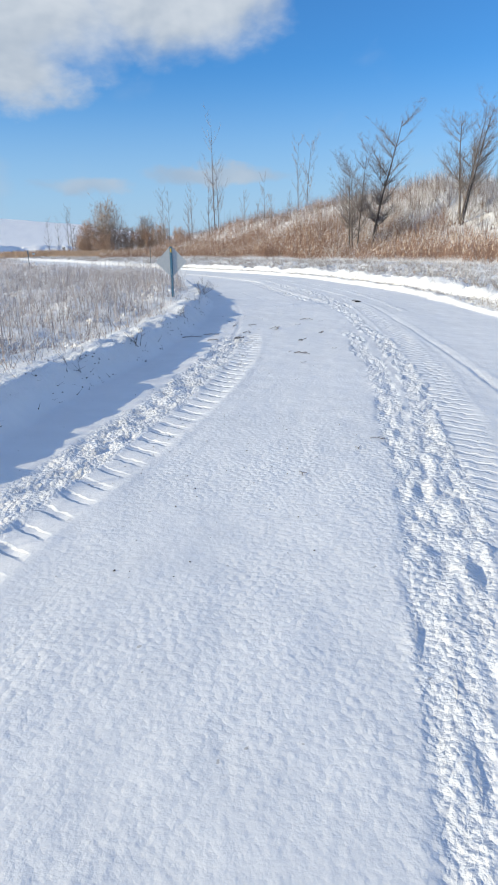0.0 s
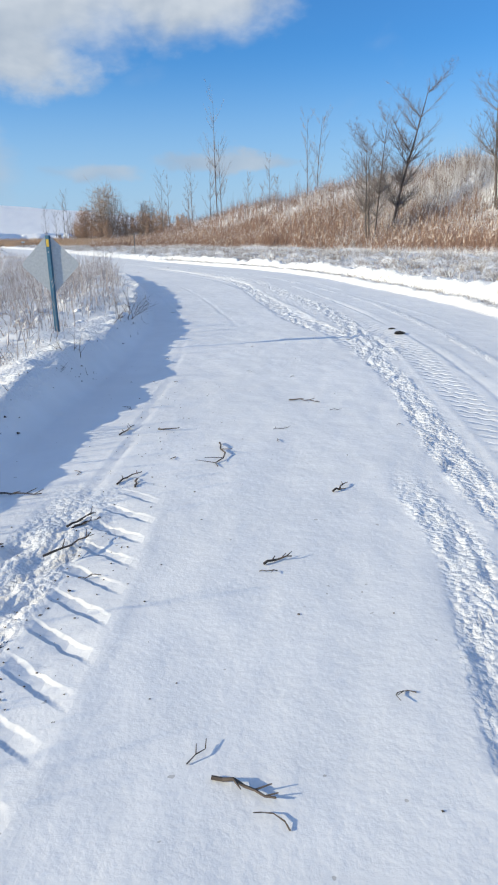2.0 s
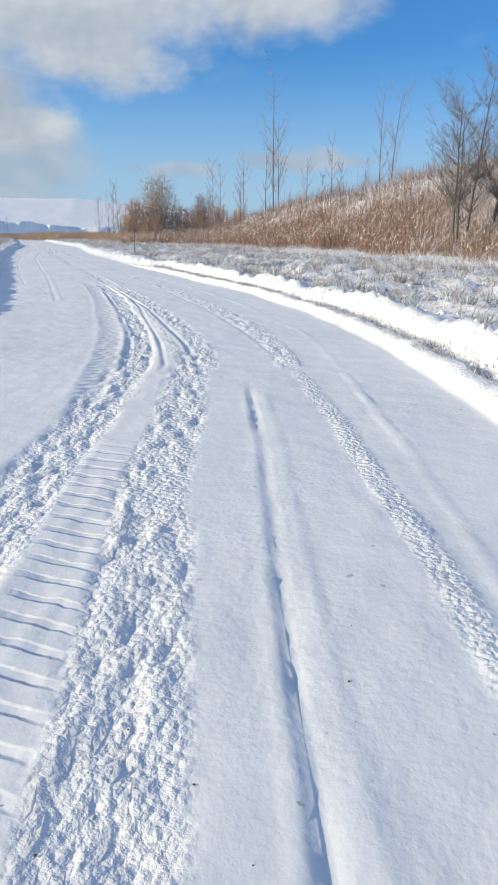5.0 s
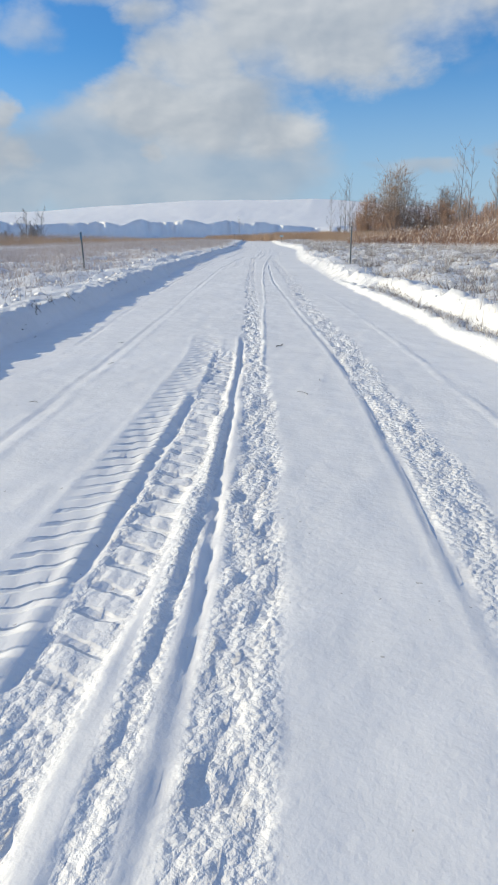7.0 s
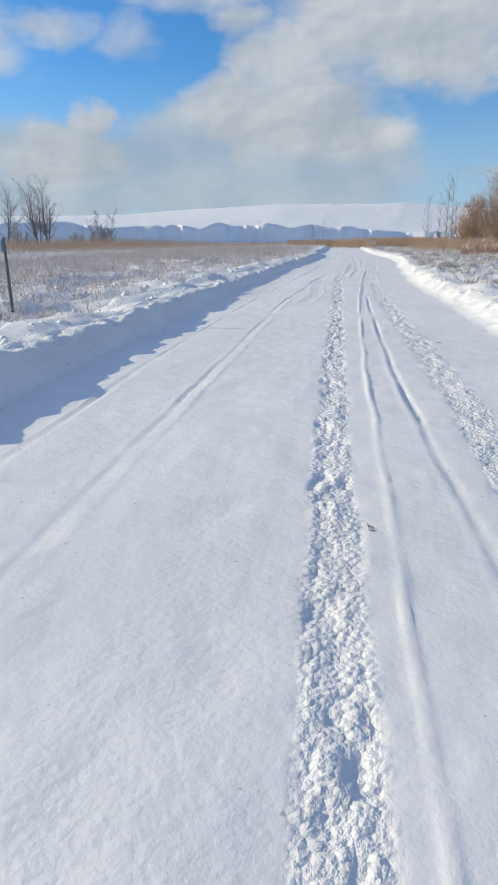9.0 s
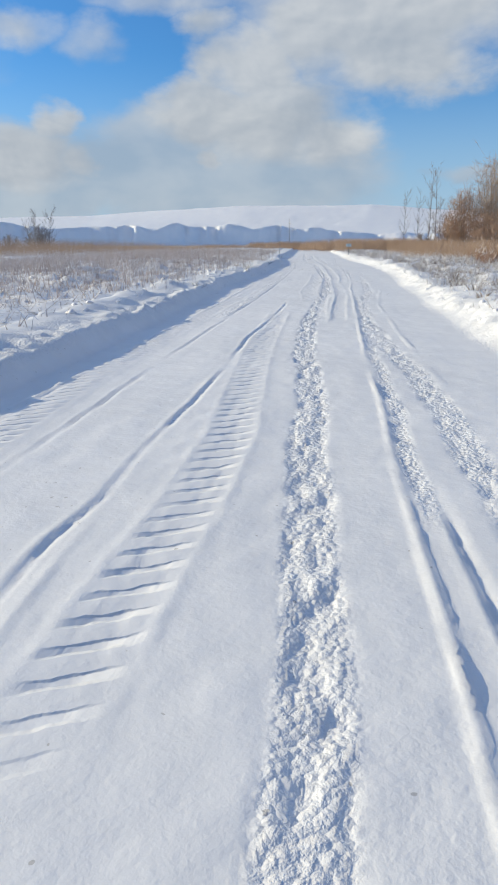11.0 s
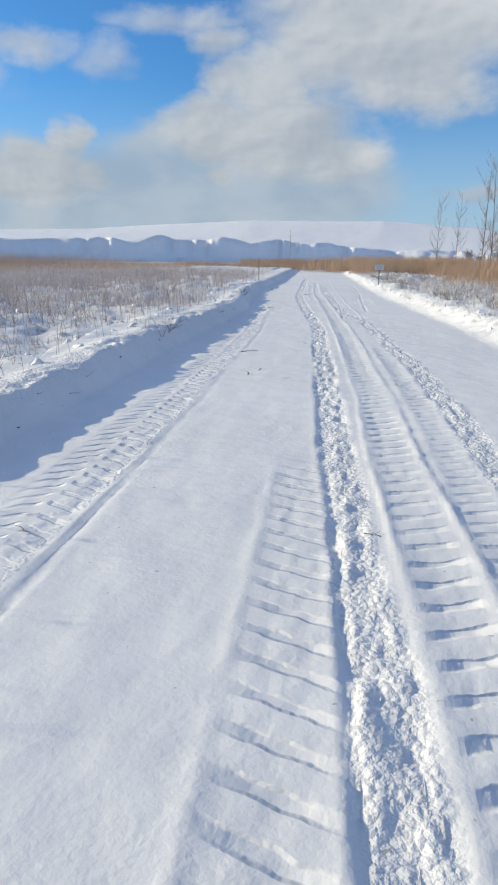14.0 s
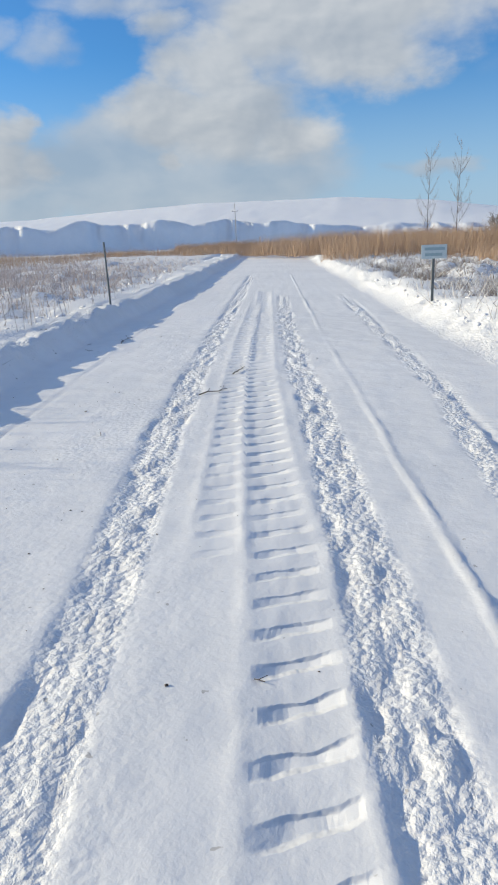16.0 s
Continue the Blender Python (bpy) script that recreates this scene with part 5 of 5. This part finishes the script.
def build_board_sign():
    x, y = -39.81, 127.76
    z = height_at(x, y)
    root = new("board_sign")
    root.location = (x, y, z)
    root.rotation_euler = (0, 0, radians(24))
    tagged(root, "small pale teal board on a post in the snow", "sign")
    bm = bmesh.new()
    box(bm, 0, 0, 1.0, 0.50, 0.02, 0.27, 0.006)
    board = part("board", bm, SIGN_PALE, root)
    for k, wide in enumerate((0.40, 0.34)):
        bm = bmesh.new()
        box(bm, 0.01 - 0.02 * k, -0.0125, 1.055 - 0.11 * k, wide, 0.003, 0.055)
        part("line", bm, SIGN_INK, board, "illegible line of writing")
    bm = bmesh.new()
    box(bm, 0, 0.03, 0.35, 0.05, 0.04, 1.4, 0.006)
    part("post", bm, POST_DARK, root)
    for dz in (0.93, 1.08):
        bm = bmesh.new()
        bmesh.ops.create_cone(bm, cap_ends=True, segments=6, radius1=0.008, radius2=0.008, depth=0.008, matrix=pose(0, -0.014, dz, 90))
        part("bolt", bm, BOLT, root)


# ---- twigs and dirt on the snow ----
def build_twigs():
    rng = random.Random(77)
    groups = (((2, 13), (-1.5, 2.2), 22), ((13, 24), (-1.5, 2.5), 14), ((40, 60), (-3.3, 2.5), 10), ((84, 118), (-3.4, 2.6), 18), ((116, 132), (-3.2, 1.0), 22), ((44, 62), (-4.1, -2.9), 16), ((100, 130), (-4.0, -2.8), 20))
    for (s0, s1), (u0, u1), count in groups:
        for _ in range(count):
            s, u = rng.uniform(s0, s1), rng.uniform(u0, u1)
            px, py = (float(a) for a in road_xy(np.array(s), np.array(u)))
            segs, a, p = [], rng.random() * 6.283, Vector((0, 0, 0.006))
            for i in range(rng.choice((2, 3, 3, 4))):
                a += rng.gauss(0, 0.35)
                q = p + Vector((math.cos(a), math.sin(a), 0)) * rng.uniform(0.015, 0.045)
                q.z = 0.006 + rng.random() * 0.012
                segs.append((*p, *q, 0.003, 0.002))
                if rng.random() < 0.4:
                    e = q + Vector((math.cos(a + 0.8), math.sin(a + 0.8), 0.15)) * 0.04
                    segs.append((*q, *e, 0.002, 0.0015))
                p = q
            v, f = tubes(segs, 4)
            ob = new("twig", mesh_of("twig", v, [f], STICK))
            ob.location = (px, py, height_at(px, py) - 0.002)
            tagged(ob, "small dark twig lying on the packed snow", "twig", "twigs on the road")


STICKS = (  # x, y, length, heading in degrees
    (0.54, 13.58, 0.62, -83), (-0.32, 14.29, 0.26, 69), (-0.07, 13.10, 0.26, 55), (-0.02, 13.02, 0.16, 95), (-0.24, 12.41, 0.24, 60), (-0.19, 12.36, 0.2, 40), (-0.22, 12.02, 0.34, 62), (-0.75, 12.85, 0.31, -4), (-0.68, 12.06, 0.2, 0), (1.35, 12.89, 0.18, 58), (1.28, 15.30, 0.33, -21), (0.92, 11.85, 0.16, 23), (0.78, 10.39, 0.22, -17), (-1.09, 12.53, 0.38, 3), (0.04, 14.32, 0.2, -6), (-32.55, 101.98, 0.34, 57),
    (-31.28, 99.87, 0.15, 112), (-31.34, 100.30, 0.12, 105), (-40.32, 119.85, 0.36, 72), (-43.81, 122.90, 0.6, 109), (-40.59, 120.96, 0.4, 97), (-37.51, 111.57, 0.22, 11), (-4.06, 45.55, 0.16, 70),
)


def build_sticks():
    rng = random.Random(78)
    for px, py, length, heading in STICKS:
        a, p, segs, n = radians(heading), Vector((0, 0, 0.008)), [], 6
        p = p - Vector((math.cos(a), math.sin(a), 0)) * length / 2
        for i in range(n):
            b = a + rng.gauss(0, 0.25)
            q = p + Vector((math.cos(b), math.sin(b), 0)) * length / n
            q.z = 0.006 + 0.018 * rng.random()
            r = 0.0075 * (1 - 0.6 * i / n)
            segs.append((*p, *q, r, r * 0.9))
            if i in (1, 3, 4):
                c = b + rng.choice((-0.8, 0.7))
                e = q + Vector((math.cos(c), math.sin(c), 0.25)) * length * rng.uniform(0.12, 0.28)
                segs.append((*q, *e, r * 0.7, 0.002))
            p = q
        v, f = tubes(segs, 5)
        ob = new("twig", mesh_of("twig", v, [f], STICK))
        ob.location = (px, py, height_at(px, py))
        tagged(ob, "dark forked twig lying on the packed snow", "twig", "twigs on the road")


def build_crumbs():
    # crumbs of earth thrown up along the wheel tracks
    pieces = []
    for s0, s1, u0, w, count in ((2, 14, 0.05, 0.45, 260), (6.5, 10, 0.15, 0.25, 220), (0.5, 7, 0.9, 0.8, 90), (2, 24, 0.6, 1.0, 90), (14, 24, 2.2, 0.5, 90), (44, 60, -2.4, 0.8, 80), (86, 98, -2.0, 0.6, 160), (112, 134, -1.2, 1.2, 260)):
        s = s0 + (s1 - s0) * np.random.rand(count)
        u = u0 + w * np.random.normal(0, 0.6, count)
        x, y = road_xy(s, u)
        r = 0.003 + 0.006 * np.random.rand(count) ** 2
        pieces.append(lumps(x, y, ground_z(x, y) + 0.3 * r, r))
    v, f = join(pieces)
    stuff("dirt_crumbs", v, f, STICK, "dark crumbs of earth scattered on the packed snow", "dirt")


def build_clod(x, y, size, long, heading, seed, label):
    bm = bmesh.new()
    bmesh.ops.create_icosphere(bm, subdivisions=4, radius=size)
    for v in bm.verts:
        v.co *= 1 + 0.8 * noise.fractal(v.co * (1.05 / size) + Vector((seed, 0, 0)), 0.7, 2.1, 5)
        v.co.z *= 0.42
        v.co.x *= long
    me = bpy.data.meshes.new("dirt_clod")
    bm.to_mesh(me)
    bm.free()
    me.materials.append(EARTH)
    ob = new("dirt_clod", me)
    ob.location = (x, y, height_at(x, y) + 0.3 * size)
    ob.rotation_euler = (0, 0, radians(heading))
    tagged(ob, label, "clod", "clods on the road")


def build_branches():
    # broken stalks poking out of the bank
    rng = random.Random(5)
    for s, u, big in ((5.5, -2.0, 0.5), (7.5, -1.9, 0.4), (11.5, -1.85, 0.35), (14, -1.7, 0.4), (17, -1.8, 0.6), (17.8, -1.85, 0.7), (18.6, -2.0, 0.6), (47, -3.9, 0.3), (48.5, -3.9, 0.3), (53, -3.8, 0.4),
                      (46, -3.0, 0.35), (86, -4.0, 0.3), (96.9, -3.1, 0.6), (97.3, -3.1, 0.5), (107.0, -2.8, 0.6), (107.5, -3.2, 0.5), (112.5, -2.5, 0.3), (120.5, -2.7, 0.5), (121.2, -2.7, 0.35), (24, 5.4, 0.3), (30, 4.9, 0.35), (50, 3.9, 0.4), (112, 4.3, 0.3)):
        u = float(edge_left(np.array(s))) - 0.14 if u < 0 else u
        px, py = (float(a) for a in road_xy(np.array(s), np.array(u)))
        root = new("weed_clump")
        root.location = (px, py, height_at(px, py) - 0.05)
        tagged(root, "dark broken weed clump poking out of the snow bank", "weed", "weed clumps on the banks")
        for k in range(4):
            out = {k: [] for k in range(5)}
            grow(rng, (rng.uniform(-0.1, 0.1), rng.uniform(-0.1, 0.1), 0), (rng.gauss(0, 0.6), rng.gauss(0, 0.6), 0.8), big * 0.7, 0.005, 0, out, dict(crook=0.2, lift=-0.02, levels=1, clear=0.3, split=(1, 1), spread=0.5, ratio=0.4, fine=0.003))
            v, f = tubes(out[0] + out[4], 4)
            stalk = new("stalk", mesh_of("stalk", v, [f], STICK))
            stalk.parent = root


def build_pole():
    x, y = -76.5, 186.5
    root = new("utility_pole")
    root.location = (x, y, 0.2)
    root.rotation_euler = (0, 0, radians(40))
    tagged(root, "distant wooden utility pole in front of a snowy bluff", "pole")
    bm = bmesh.new()
    bmesh.ops.create_cone(bm, cap_ends=True, segments=10, radius1=0.045, radius2=0.03, depth=5.6, matrix=Matrix.Translation((0, 0, 2.7)))
    part("shaft", bm, POLE_WOOD, root)
    bm = bmesh.new()
    box(bm, 0, -0.06, 4.6, 0.8, 0.03, 0.04, 0.008)
    arm = part("crossarm", bm, POLE_WOOD, root)
    for sx in (-0.34, 0.0, 0.34):
        bm = bmesh.new()
        bmesh.ops.create_cone(bm, cap_ends=True, segments=8, radius1=0.04, radius2=0.025, depth=0.13, matrix=Matrix.Translation((sx, -0.08, 4.69)))
        part("insulator", bm, BOLT, arm)


build_reeds()
build_brush()
build_weeds()
build_verge()
build_bank_litter()
build_bank_debris()
build_reed_edge()
build_snow_lumps()
build_trees()
build_diamond_sign()
build_marker(-18.93, 59.3, 1.5, 1, 1.0, "dark marker post with a blue-green strip in a snowy field", True)
build_marker(-9.26, 64.8, 1.6, 2, -3.0, "leaning grey wooden post beside the snow bank", False)
build_marker(-46.11, 125.36, 1.32, 3, 0.5, "thin dark post standing in the snowy field", False, 0.022)
build_board_sign()
build_pole()
build_clod(3.15, 19.85, 0.062, 1.7, 55, 0, "dark clod of earth and grass beside a wheel track")
build_clod(3.12, 20.42, 0.030, 1.9, 10, 4, "small dark crumb of earth beside a larger clod")
build_crumbs()
build_branches()
build_twigs()
build_sticks()
